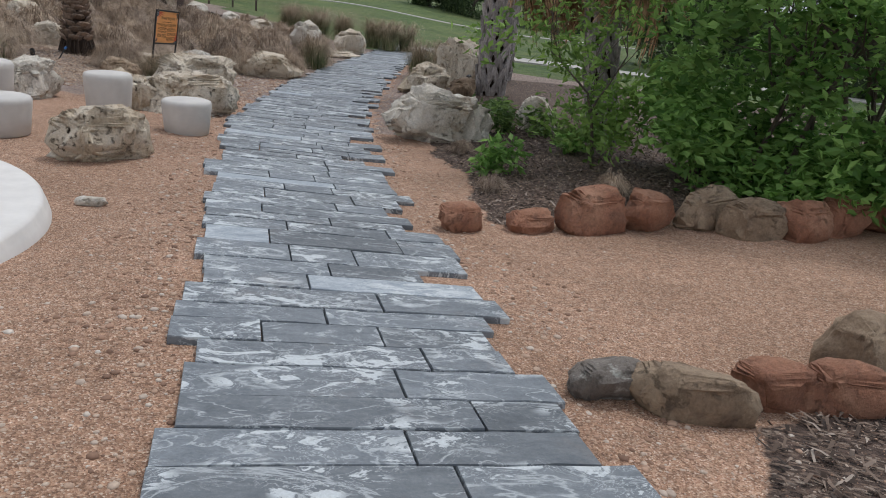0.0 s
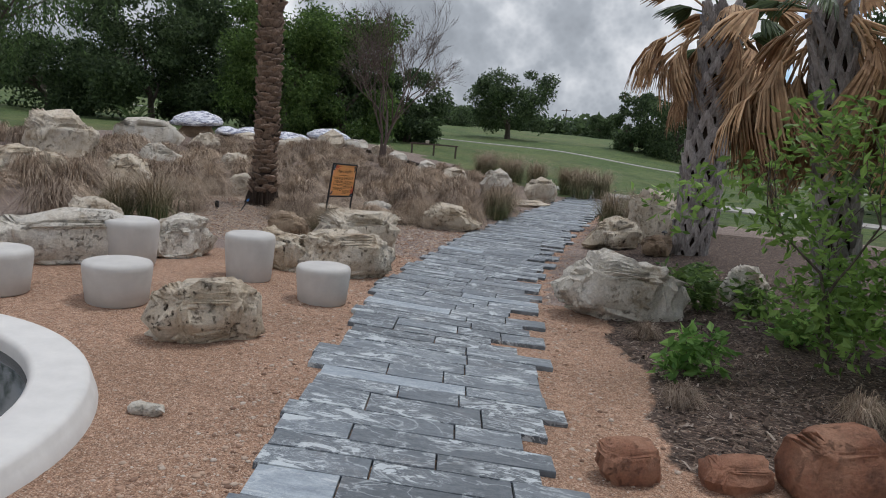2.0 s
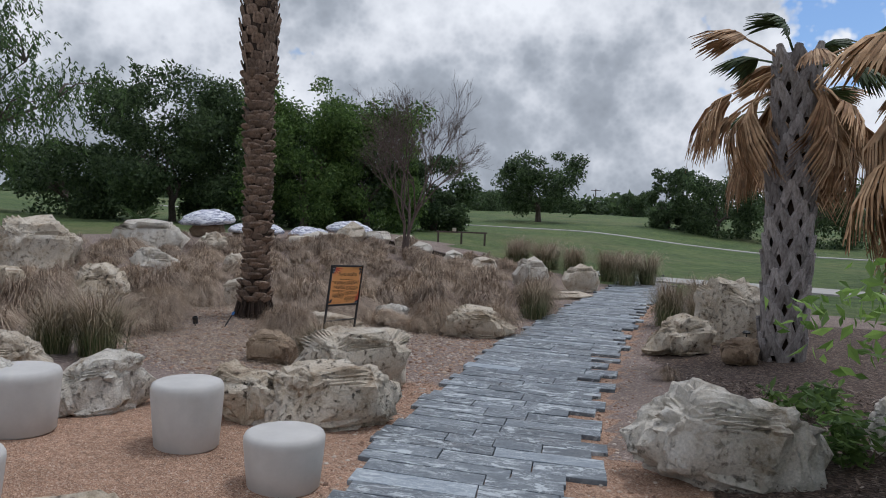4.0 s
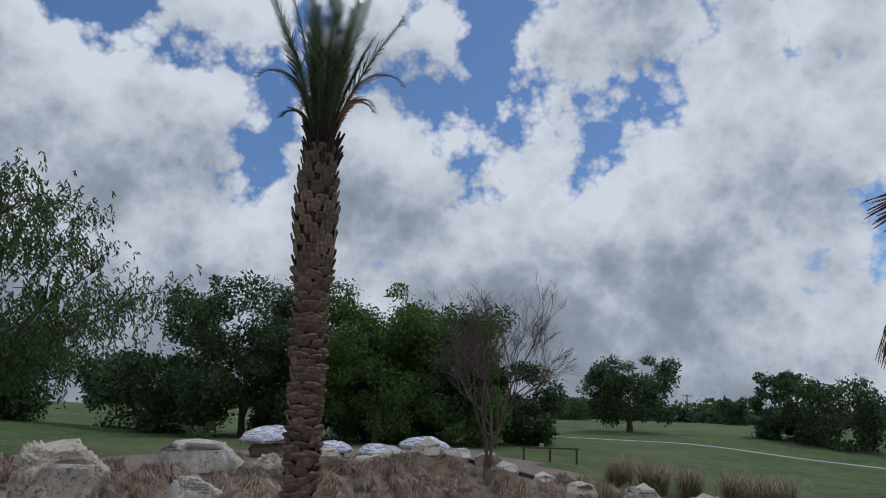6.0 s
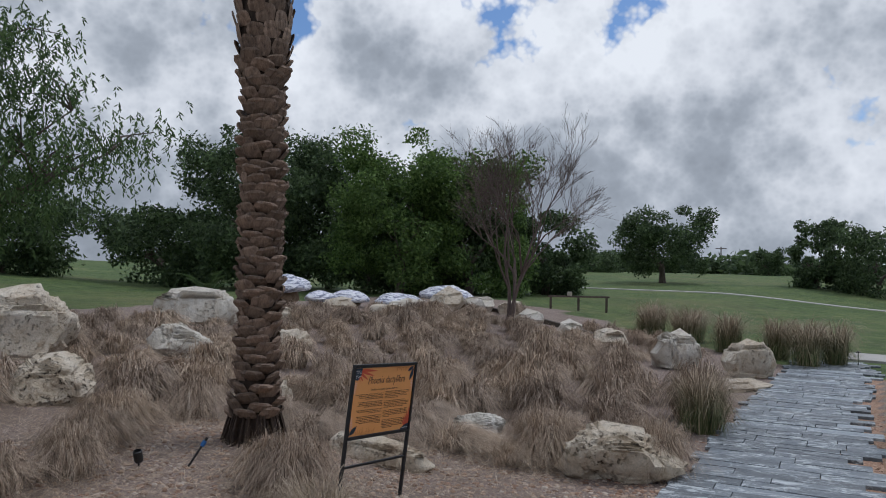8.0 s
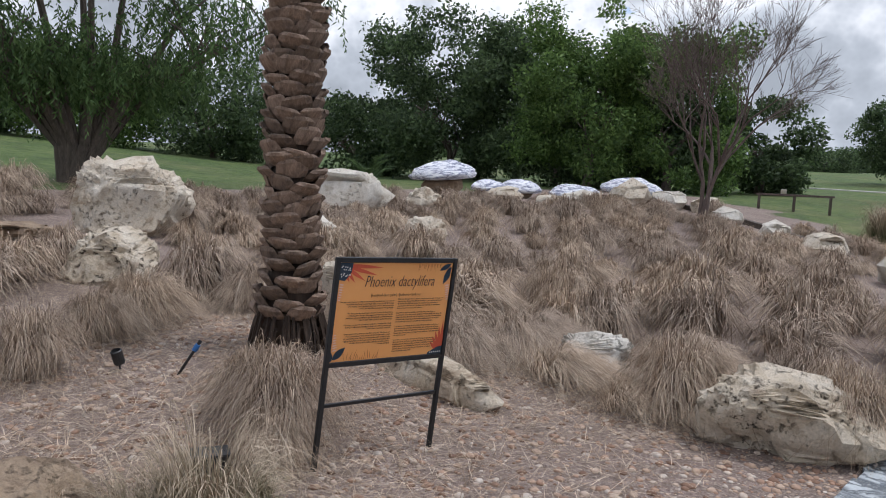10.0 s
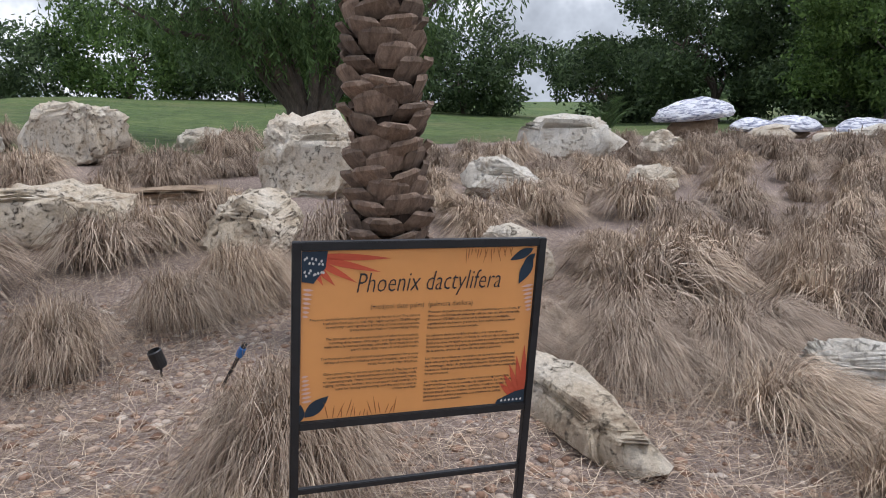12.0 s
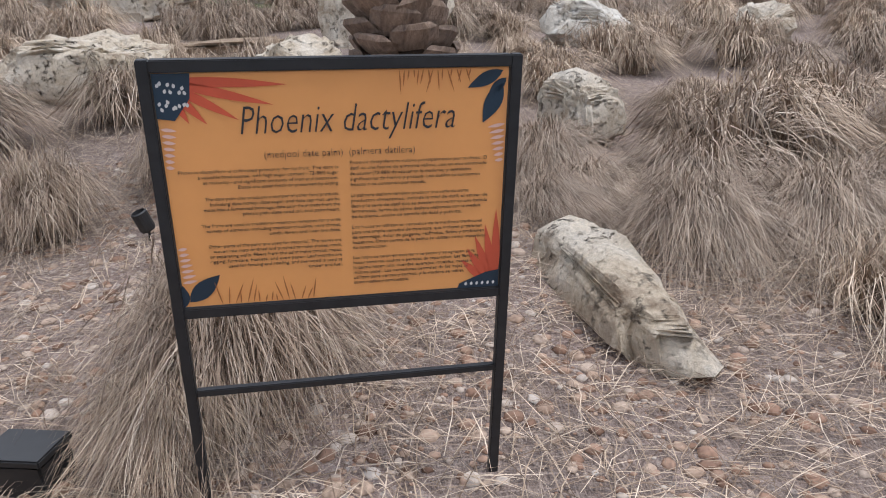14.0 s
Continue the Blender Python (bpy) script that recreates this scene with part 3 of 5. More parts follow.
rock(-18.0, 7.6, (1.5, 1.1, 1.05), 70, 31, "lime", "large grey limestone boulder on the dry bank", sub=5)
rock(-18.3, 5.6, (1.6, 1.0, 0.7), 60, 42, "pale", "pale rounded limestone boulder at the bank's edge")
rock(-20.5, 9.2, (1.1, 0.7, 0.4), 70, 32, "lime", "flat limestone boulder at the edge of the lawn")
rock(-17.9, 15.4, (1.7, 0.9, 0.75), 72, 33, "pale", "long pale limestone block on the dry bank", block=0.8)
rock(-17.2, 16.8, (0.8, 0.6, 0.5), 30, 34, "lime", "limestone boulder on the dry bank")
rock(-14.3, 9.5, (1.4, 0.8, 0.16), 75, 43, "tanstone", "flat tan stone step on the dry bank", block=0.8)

# border of red sandstone round the bed
for i, (x, y, sx, sy, sz, rz, mt, lb) in enumerate([
    (-1.32, 5.5, 0.36, 0.24, 0.20, 40, "redstone", "small red sandstone border stone"),
    (-0.82, 5.78, 0.38, 0.24, 0.17, 35, "redstone", "low red sandstone border stone"),
    (-0.4, 6.05, 0.58, 0.34, 0.34, 42, "redstone", "big blocky red sandstone border stone"),
    (-0.02, 6.3, 0.46, 0.32, 0.32, 50, "redstone", "cracked red sandstone border stone"),
    (0.42, 6.6, 0.62, 0.36, 0.32, 48, "tanstone", "brown sandstone border stone"),
    (0.76, 6.42, 0.5, 0.36, 0.30, 40, "tanstone", "rounded tan sandstone border stone"),
    (1.13, 6.58, 0.46, 0.36, 0.32, 48, "redstone", "red-brown sandstone border stone"),
    (1.48, 6.82, 0.5, 0.34, 0.34, 50, "redstone", "red sandstone border stone"),
    (1.8, 7.15, 0.5, 0.36, 0.32, 50, "redstone", "red sandstone border stone"),
    (2.2, 7.5, 0.55, 0.4, 0.36, 50, "tanstone", "brown sandstone border stone"),
]):
    rock(x, y, (sx, sy, sz), rz, 50 + i, mt, lb, "border_stone", "stone", group="border stones", block=0.68, rough=0.15, sub=4)
for i, (x, y, sx, sy, sz, rz, mt, lb) in enumerate([
    (-0.12, 3.36, 0.34, 0.22, 0.17, 35, "lichen", "dark border stone spotted with pale lichen"),
    (0.2, 3.38, 0.48, 0.26, 0.22, 10, "tanstone", "tan sandstone border stone with a sharp ridge"),
    (0.52, 3.58, 0.38, 0.26, 0.22, 30, "redstone", "red-brown sandstone border stone"),
    (0.85, 3.72, 0.42, 0.28, 0.20, 20, "redstone", "rust-red sandstone border stone"),
    (1.0, 4.1, 0.5, 0.34, 0.34, 40, "tanstone", "large tan sandstone border stone"),
    (1.4, 4.25, 0.5, 0.34, 0.32, 30, "redstone", "red sandstone border stone"),
]):
    rock(x, y, (sx, sy, sz), rz, 70 + i, mt, lb, "border_stone", "stone", group="border stones", block=0.68, rough=0.15, sub=4)

# ---- seating circle: stools and the round basin ----


def build_stool():
    st = thing("stool", "smooth off-white cast concrete stool on the granite ground", "stool", pose(0, 0, -50), "cast concrete stools")
    pr = [(0, 0), (0.225, 0), (0.238, 0.015), (0.255, 0.2), (0.268, 0.36), (0.268, 0.40), (0.255, 0.428), (0.225, 0.44), (0, 0.445)]
    part("body", lathe(pr, 48), M["stool"], st, smooth=True)
    return st


stool = build_stool()
STOOLS = [(-4.5, 6.95, 0.76, 0.88), (-5.42, 6.98, 1.0, 0.86), (-5.3, 5.5, 0.74, 0.94), (-6.3, 6.35, 0.95, 0.94), (-5.95, 4.95, 0.76, 0.94)]
for i, (x, y, tall, wide) in enumerate(STOOLS):
    m = pose(x, y, height(x, y) - 0.01, 0, 0, 40 * i)
    if i == 0:
        stool.matrix_basis = m
        ob = stool
    else:
        ob = copy_thing(stool, m)
    ob.scale = (wide, wide, tall)


def build_basin():
    x, y = -4.88, 2.74
    b = thing("round_basin", "low round white plaster basin with a thick smooth rim", "basin", pose(x, y, -0.13))
    R, t, h = 1.88, 0.30, 0.13
    pr = [(R - t, -0.1), (R - t, h - 0.03), (R - t + 0.02, h - 0.004), (R - t + 0.04, h), (R - 0.045, h), (R - 0.02, h - 0.006), (R - 0.004, h - 0.025), (R, h - 0.05), (R + 0.01, h * 0.5), (R + 0.03, 0.0), (R + 0.03, -0.12), (R - t, -0.12), (R - t, -0.1)]
    part("rim", lathe(pr, 96), M["plaster"], b, smooth=True)
    part("water", lathe([(0, 0.04), (R - t + 0.01, 0.04)], 64), M["water"], b, "still dark water reflecting the sky")


build_basin()

# ---- the sign ----


def text_mesh(txt, size, shear=0.0, width=None, align="LEFT", thin=0.0, tall=1.0):
    cu = bpy.data.curves.new("writing", "FONT")
    cu.body, cu.size, cu.shear, cu.extrude = txt, size, shear, 0.0006
    cu.align_x, cu.offset = align, thin
    cu.resolution_u = 2
    ob = bpy.data.objects.new("writing", cu)
    scene.collection.objects.link(ob)
    bpy.context.view_layer.update()
    me = bpy.data.meshes.new_from_object(ob.evaluated_get(bpy.context.evaluated_depsgraph_get()))
    bpy.data.objects.remove(ob)
    if width:
        xs = [v.co.x for v in me.vertices]
        f = width / max(1e-6, max(xs) - min(xs))
        o = min(xs) if align == "LEFT" else max(xs)
        for v in me.vertices:
            v.co.x = (v.co.x - o) * f
            v.co.y *= tall
    return me


SIGN_L, SIGN_R = Vector((-7.485, 10.665, 0.795)), Vector((-7.562, 11.355, 0.757))   # top corners


def build_sign():
    ax = (SIGN_R - SIGN_L).normalized()
    up = Vector((0.085, 0.034, 0.996))
    up = (up - ax * up.dot(ax)).normalized()
    w = (SIGN_R - SIGN_L).length
    back = up.cross(ax)
    top = 1.07
    base = (SIGN_L + SIGN_R) / 2 - up * top
    m = Matrix((ax, back, up)).transposed().to_4x4()
    m.translation = base
    sg = thing("plant_sign", "orange printed plant sign in a thin black iron frame", "sign", m)
    low, bar = top - 0.515, top - 0.70
    a = 0.022
    for sx in (-1, 1):
        part("leg", box(bmesh.new(), (a, a, top + 0.25), pose(sx * (w / 2 - a / 2), 0, (top - 0.25) / 2), 0.002), M["iron"], sg)
    for name, z in (("top_rail", top - a / 2), ("lower_rail", low + a / 2)):
        part(name, box(bmesh.new(), (w - 2 * a, a, a), pose(0, 0, z), 0.002), M["iron"], sg)
    part("cross_bar", box(bmesh.new(), (w - 2 * a, 0.016, 0.016), pose(0, 0, bar), 0.002), M["iron"], sg)
    part("foot_plate", box(bmesh.new(), (0.07, 0.05, 0.008), pose(w / 2 - 0.04, -0.01, 0.02), 0.001), M["iron"], sg)
    pw, ph = w - 2 * a - 0.004, top - low - 2 * a - 0.004
    pz = (top + low) / 2
    panel = part("panel", box(bmesh.new(), (pw, 0.006, ph), pose(0, 0.0, pz), 0.001), M["orange"], sg, "orange printed panel with botanical ornament")
    face = -0.0045     # the printed side looks towards -y of the sign

    def put(me, mat, x, z, name, lift=0.0, label=""):
        me.materials.clear()
        me.materials.append(M[mat])
        ob = part(name, me, None, panel, label)
        ob.matrix_basis = pose(x, face - lift, z, 90, 0, 0)
        return ob

    L, T = -pw / 2, pz + ph / 2
    put(text_mesh("Phoenix dactylifera", 0.06, 0.25, 0.62 * pw, "LEFT", -0.0008, 1.3), "ink", L + 0.22 * pw, T - 0.245 * ph, "title")
    put(text_mesh("(medjool date palm)", 0.021, 0, 0.225 * pw, "RIGHT", -0.0005), "ink", L + 0.505 * pw, T - 0.345 * ph, "subtitle")
    put(text_mesh("(palmera datilera)", 0.021, 0, 0.195 * pw, "LEFT", -0.0005), "ink", L + 0.525 * pw, T - 0.345 * ph, "subtitle")
    left = [
        "Phoenix dactylifera is cultivated primarily for its fruit. The date is", "a valuable food source, with high sugar content - 72-88% sugar",
        "at maturity - and significant amounts of iron and potassium.", "Dates are eaten fresh or preserved by drying.", "",
        "The date palm also produces a number of other food products,", "including date honey, date sugar, and date sap that can be",
        "made into a fermented beverage, date palm flour made from the", "plant's pith, date seed oil, and palm heart.", "",
        "The fruits are used in traditional medicine remedies for a wide", "variety of ailments, including stomach troubles, sore throat,", "colds, fever, and liver troubles.", "",
        "Other parts of the palm are used for material. The leaves are", "woven into mats or dried and bunched to make shades, roofs,", "or separating walls. Fibers from the palm make thread, ropes,",
        "rigging, furniture, baskets, and even paper. Leaf midribs are", "used for fencing and roofing, and the wood is used as", "timber and fuel."]
    right = [
        "Phoenix dactylifera es cultiva principalmente por su fruto. El", "datil es una fuente de alimento valiosa, con un alto contenido", "de azucar (72-88% de azucar en la madurez) y cantidades",
        "significativas de hierro y potasio. Los datiles se consumen", "frescos o se conservan por secado.", "",
        "La palmera datilera tambien produce una serie de otros", "productos alimenticios, incluida la miel de datil, el azucar de", "datil y la savia de datil que se pueden convertir en una bebida",
        "fermentada, harina de palma datilera elaborada con la medula", "de la planta, aceite de semilla de datil y palmito.", "",
        "Los frutos se utilizan en remedios de la medicina tradicional", "para una amplia variedad de dolencias, que incluyen problemas", "de estomago, dolor de garganta, resfriados, fiebre y problemas",
        "hepaticos. Otras partes de la palma se utilizan como materiales", "de construccion.", "",
        "Las hojas se tejen en esteras o se secan y se agrupan para", "hacer sombras, techos o paredes de separacion. Las fibras de", "la palma hacen hilo, cuerdas, aparejos, muebles, cestas e",
        "incluso papel. Las nervaduras centrales de las hojas se", "utilizan para cercas y techos, y la madera se utiliza", "como madera y combustible."]
    wl = max(len(s) for s in left)
    wr = max(len(s) for s in right)
    for lines, al, x0, z0_, z1_, wmax, col in ((left, "RIGHT", 0.49, 0.40, 0.845, wl, 0.455), (right, "LEFT", 0.525, 0.385, 0.94, wr, 0.425)):
        for i, s in enumerate(lines):
            if not s:
                continue
            me = text_mesh(s, 0.0098, 0, pw * col * len(s) / wmax, al, -0.0002)
            put(me, "ink", L + x0 * pw, T - (z0_ + (z1_ - z0_) * i / (len(lines) - 1)) * ph, "text_line")

    def leaf(cx, cz, length, width, ang, mat, name="leaf", lift=0.0):
        n = 8
        up = [(length * i / n, width / 2 * math.sin(math.pi * (i / n) ** 0.85)) for i in range(n + 1)]
        pts = up + [(x, -y) for x, y in reversed(up[1:-1])]
        c, s_ = math.cos(radians(ang)), math.sin(radians(ang))
        me = mesh_of("leaf", [(x * c - y * s_, x * s_ + y * c, 0) for x, y in pts], [tuple(range(len(pts)))], M[mat])
        put(me, mat, cx, cz, name, 0.0004 + lift)

    R, B = pw / 2, pz - ph / 2
    for a_, l_ in ((-3, 0.22), (-14, 0.20), (-30, 0.15), (-48, 0.11), (-62, 0.09)):
        leaf(L + 0.012, T - 0.012, l_, 0.018, a_, "coral", "red_leaf")
    corner = mesh_of("ornament", [(0, 0, 0), (0.065, 0, 0), (0.06, -0.045, 0), (0.03, -0.085, 0), (0, -0.08, 0)], [(0, 1, 2, 3, 4)], M["navy"])
    put(corner, "navy", L, T, "ornament", 0.0010)
    rnd = random.Random(4)
    for i in range(9):
        for j in range(2):
            leaf(L + 0.006 + 0.006 * i, T - 0.02 - 0.03 * j - rnd.uniform(0, 0.02), 0.009, 0.006, rnd.uniform(60, 120), "plaster", "berry", 0.0012)
    for x, z, l_, w_, a_ in ((-0.012, -0.006, 0.075, 0.026, 205), (-0.012, -0.03, 0.085, 0.034, 245), (-0.005, -0.02, 0.05, 0.02, 225)):
        leaf(R + x, T + z, l_, w_, a_, "navy", "dark_leaf")
    for x, z, l_, w_, a_ in ((0.012, 0.012, 0.085, 0.036, 42), (0.0, 0.0, 0.05, 0.024, 88)):
        leaf(L + x, B + z, l_, w_, a_, "navy", "dark_leaf")
    for i, (a_, l_) in enumerate(((92, 0.17), (100, 0.14), (110, 0.12), (122, 0.10), (136, 0.085))):
        leaf(R - 0.006 - 0.004 * i, B + 0.008, l_, 0.018, a_, "coral", "red_leaf")
    low_c = mesh_of("ornament", [(0, 0, 0), (0, 0.04, 0), (-0.03, 0.035, 0), (-0.085, 0.012, 0), (-0.09, 0, 0)], [(0, 1, 2, 3, 4)], M["navy"])
    put(low_c, "navy", R, B, "ornament", 0.0010)
    for i in range(6):
        leaf(R - 0.012 - 0.012 * i, B + 0.006, 0.009, 0.006, 80, "plaster", "berry", 0.0012)
    # fringes of pale and brown grass drawn along the edges
    for i in range(7):
        leaf(L + 0.003, T - 0.10 - 0.012 * i, 0.028 - 0.002 * i, 0.007, -8, "pink", "pale_leaf")
        leaf(L + 0.003, B + 0.055 + 0.012 * i, 0.030 - 0.002 * i, 0.007, 8, "pink", "pale_leaf")
        leaf(R - 0.003, T - 0.11 - 0.012 * i, 0.036 - 0.003 * i, 0.007, 190, "pink", "pale_leaf")
    for i in range(16):
        leaf(R - 0.21 + 0.009 * i, T - 0.001, rnd.uniform(0.015, 0.05), 0.0028, rnd.uniform(-110, -70), "brown", "grass_blade")
        leaf(L + 0.075 + 0.012 * i, B + 0.001, rnd.uniform(0.015, 0.06), 0.0028, rnd.uniform(65, 110), "brown", "grass_blade")


build_sign()

# ---- palms ----


def boot_shape(w, l, t):
    """A cut leaf base: a curved, tapering wedge that leans outwards (local x across, z up, y outwards)."""
    prof = [(0.0, 0.0, 0.82), (0.35, 0.5, 1.0), (0.8, 1.0, 0.92), (1.0, 1.0, 0.6)]
    vs, fs = [], []
    for s, o, f in prof:
        ww = w * f / 2
        vs += [(-ww, o * t - 0.35 * t, s * l), (-ww * 0.5, o * t + 0.25 * t, s * l), (ww * 0.5, o * t + 0.25 * t, s * l), (ww, o * t - 0.35 * t, s * l)]
    for i in range(3):
        for j in range(3):
            a = i * 4 + j
            fs.append((a, a + 1, a + 5, a + 4))
    fs += [(12, 13, 14, 15), (0, 4, 8, 12, 15, 11, 7, 3)]
    return vs, fs


def pinnate(length, droop, seed, fold=0.5, leaf=0.32, n=46, late=1.6):
    """A date palm frond along +x that bends down; verts, faces."""
    rnd = random.Random(seed)
    vs, fs = [], []
    spine = []
    ang, x, z = 0.0, 0.0, 0.0
    for i in range(n + 1):
        spine.append((x, z, ang))
        ang = -droop * (i / n) ** late
        x += length / n * math.cos(ang)
        z += length / n * math.sin(ang)
    a = tube([(p[0], 0, p[1]) for p in spine[::4]], [0.018 * (1 - 0.85 * i / (n / 4)) for i in range(len(spine[::4]))], 5)
    vs, fs = list(a[0]), list(a[1])
    for i in range(5, n):
        px, pz, an = spine[i]
        t = i / n
        l = leaf * (0.55 + 0.45 * math.sin(math.pi * min(1, t * 1.1))) * rnd.uniform(0.85, 1.1)
        for s in (-1, 1):
            d = Vector((0.75 * math.cos(an), s * 0.75, 0.75 * math.sin(an) + fold * rnd.uniform(0.5, 1.1) - 0.25 * t)).normalized()
            side = Vector((math.cos(an), 0, math.sin(an))) * 0.012
            p = Vector((px, 0, pz))
            o = len(vs)
            vs += [p - side, p + side, p + d * l * 0.6 + side * 0.8 + Vector((0, 0, -0.02)), p + d * l + Vector((0, 0, -0.06 * l / leaf))]
            fs.append((o, o + 1, o + 2, o + 3))
    return vs, fs


def place(vf, m):
    return [m @ Vector(v) for v in vf[0]], vf[1]


def build_date_palm():
    x, y = -9.36, 11.16
    z0 = height(x, y) - 0.06
    pm = thing("date_palm", "tall date palm with a scaly brown trunk and tufted green crown", "palm tree", pose(x, y, z0))
    H = 5.0
    rnd = random.Random(11)

    def rad(t):
        z = t * H
        r = 0.15
        if z < 0.75:
            r += 0.07 * (1 - z / 0.75)
        if z > 3.2:
            r += 0.105 * math.sin(math.pi * min(1, (z - 3.2) / 1.7)) ** 0.7
        return r
    ts = [i / 30 for i in range(31)]
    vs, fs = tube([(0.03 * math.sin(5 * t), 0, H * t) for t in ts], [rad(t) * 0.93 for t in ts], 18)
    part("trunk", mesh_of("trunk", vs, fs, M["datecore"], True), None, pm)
    row = 0
    z = 0.28
    small = [mesh_of("leaf_base", *boot_shape(0.215, 0.108 * q, 0.05 * k), M["dateboot"]) for q, k in ((0.85, 1.2), (1.0, 0.85), (1.15, 1.1), (0.95, 1.4))]
    large = [mesh_of("leaf_base", *boot_shape(0.17, 0.15 * q, 0.026), M["dateboot"]) for q in (0.85, 1.0, 1.15)]
    rest, made = [], 0
    while z < H - 0.05:
        big = z > 3.45
        per = 8 if big else 6
        for j in range(per):
            a = 2 * math.pi * (j + 0.5 * (row % 2)) / per + rnd.uniform(-0.09, 0.09) + row * 0.05
            r = rad(z / H)
            me = rnd.choice(large if big else small)
            m = Matrix.Translation((0.03 * math.sin(5 * z / H), 0, 0)) @ Matrix.Rotation(a - math.pi / 2, 4, "Z") @ Matrix.Translation((0, r * 0.93, z + rnd.uniform(-0.028, 0.028))) @ pose(0, 0, 0, rnd.uniform(-14, 5), rnd.uniform(-13, 13), rnd.uniform(-8, 8))
            if made < 300:
                part("leaf_base", me, None, pm).matrix_basis = m
                made += 1
            else:
                rest.append(([m @ v.co for v in me.vertices], [tuple(p.vertices) for p in me.polygons]))
        row += 1
        z += 0.125 if big else 0.078
    if rest:
        v, f = join(rest)
        tagged(part("leaf_base_rest", mesh_of("leaf_base_rest", v, f, M["dateboot"]), None, pm), kind="stuff")
    # root fibres at the foot
    lst = []
    for i in range(150):
        a = rnd.uniform(0, 2 * math.pi)
        r0 = 0.235
        h = rnd.uniform(0.05, 0.36)
        c, s = math.cos(a), math.sin(a)
        r1 = r0 + rnd.uniform(0.02, 0.09)
        lst.append(tube([(c * r0 * 0.9, s * r0 * 0.9, h), (c * (r0 + 0.02), s * (r0 + 0.02), h * 0.6), (c * r1, s * r1, -0.03)], [0.012, 0.01, 0.007], 4))
    v, f = join(lst)
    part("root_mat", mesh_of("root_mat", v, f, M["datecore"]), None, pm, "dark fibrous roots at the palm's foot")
    # ragged fibre and stubs under the crown
    lst = []
    for i in range(46):
        a = rnd.uniform(0, 2 * math.pi)
        z = H - rnd.uniform(-0.12, 0.42)
        l = rnd.uniform(0.14, 0.36)
        c, s = math.cos(a), math.sin(a)
        lst.append(tube([(c * 0.13, s * 0.13, z), (c * 0.2, s * 0.2, z + l * 0.6), (c * (0.22 + 0.1 * rnd.random()), s * 0.24, z + l)], [0.035, 0.026, 0.012], 5))
    v, f = join(lst)
    part("fibre_collar", mesh_of("fibre_collar", v, f, M["datecore"]), None, pm, "dark ragged fibre under the crown")
    # crown: a tight tuft of upright fronds and a few hanging ones
    for i in range(18):
        a = i * 2.4
        tilt = 89 - 19 * (i / 18) ** 1.1
        m = pose(0, 0, H - 0.05) @ Matrix.Rotation(a, 4, "Z") @ Matrix.Translation((0.06, 0, 0)) @ pose(0, 0, 0, 0, -tilt, 0)
        vf = place(pinnate(rnd.uniform(1.7, 2.4), 0.12 + 0.3 * i / 18, i, 0.6, 0.27, 60), m)
        part("frond", mesh_of("frond", vf[0], vf[1], M["frond"]), None, pm)
    for i, (a, tl, ln) in enumerate(((-2.2, 78, 1.25), (0.8, 76, 1.4), (1.3, 78, 1.0), (2.9, 80, 1.1), (-2.7, 74, 0.75), (0.6, 78, 0.85))):
        m = pose(0, 0, H - 0.02) @ Matrix.Rotation(a, 4, "Z") @ Matrix.Translation((0.08, 0, 0)) @ pose(0, 0, 0, 0, -tl, 0)
        vf = place(pinnate(ln * 1.15, 2.75, 60 + i, 0.1, 0.15, 44, 3.2), m)
        part("drooping_frond", mesh_of("drooping_frond", vf[0], vf[1], M["deadfrond"] if i % 2 else M["frond"]), None, pm, "faded hanging frond")


build_date_palm()


def fan(seed, radius=0.75, hang=0.5, n=34, arc=150, stem=0.7, bend=1.1, tight=1.0):
    """A fan leaf on a stem along +x: pleated blades from the stem's end that hang down at their tips."""
    rnd = random.Random(seed)
    sp = [(stem * t, 0, -0.25 * bend * stem * t * t) for t in (0, 0.33, 0.66, 1)]
    vs, fs = tube(sp, [0.02, 0.016, 0.014, 0.012], 5)
    vs, fs = list(vs), list(fs)
    hub = Vector(sp[-1])
    for i in range(n):
        a = radians(arc) * (i / (n - 1) - 0.5)
        l = radius * (1 - 0.25 * abs(a) / radians(arc) * 2) * rnd.uniform(0.88, 1.05)
        d = Vector((math.cos(a), math.sin(a) * tight, 0.0))
        side = Vector((-math.sin(a), math.cos(a), 0)) * radius * radians(arc) / n * 0.5
        pts = []
        for t in (0.04, 0.4, 0.72, 1.0):
            p = hub + d * l * t * (1 - 0.35 * hang * t) + Vector((0, 0, -hang * l * t ** 1.7 * rnd.uniform(0.9, 1.1)))
            pts.append((p, side * (0.25 + 1.0 * min(t, 0.72) if t < 0.9 else 0.15) * tight, Vector((0, 0, 0.014 * (1 if i % 2 else -1)))))
        o = len(vs)
        for p, s, u in pts:
            vs += [p - s, p + u, p + s]
        for j in range(3):
            b = o + j * 3
            fs += [(b, b + 1, b + 4, b + 3), (b + 1, b + 2, b + 5, b + 4)]
    return vs, fs


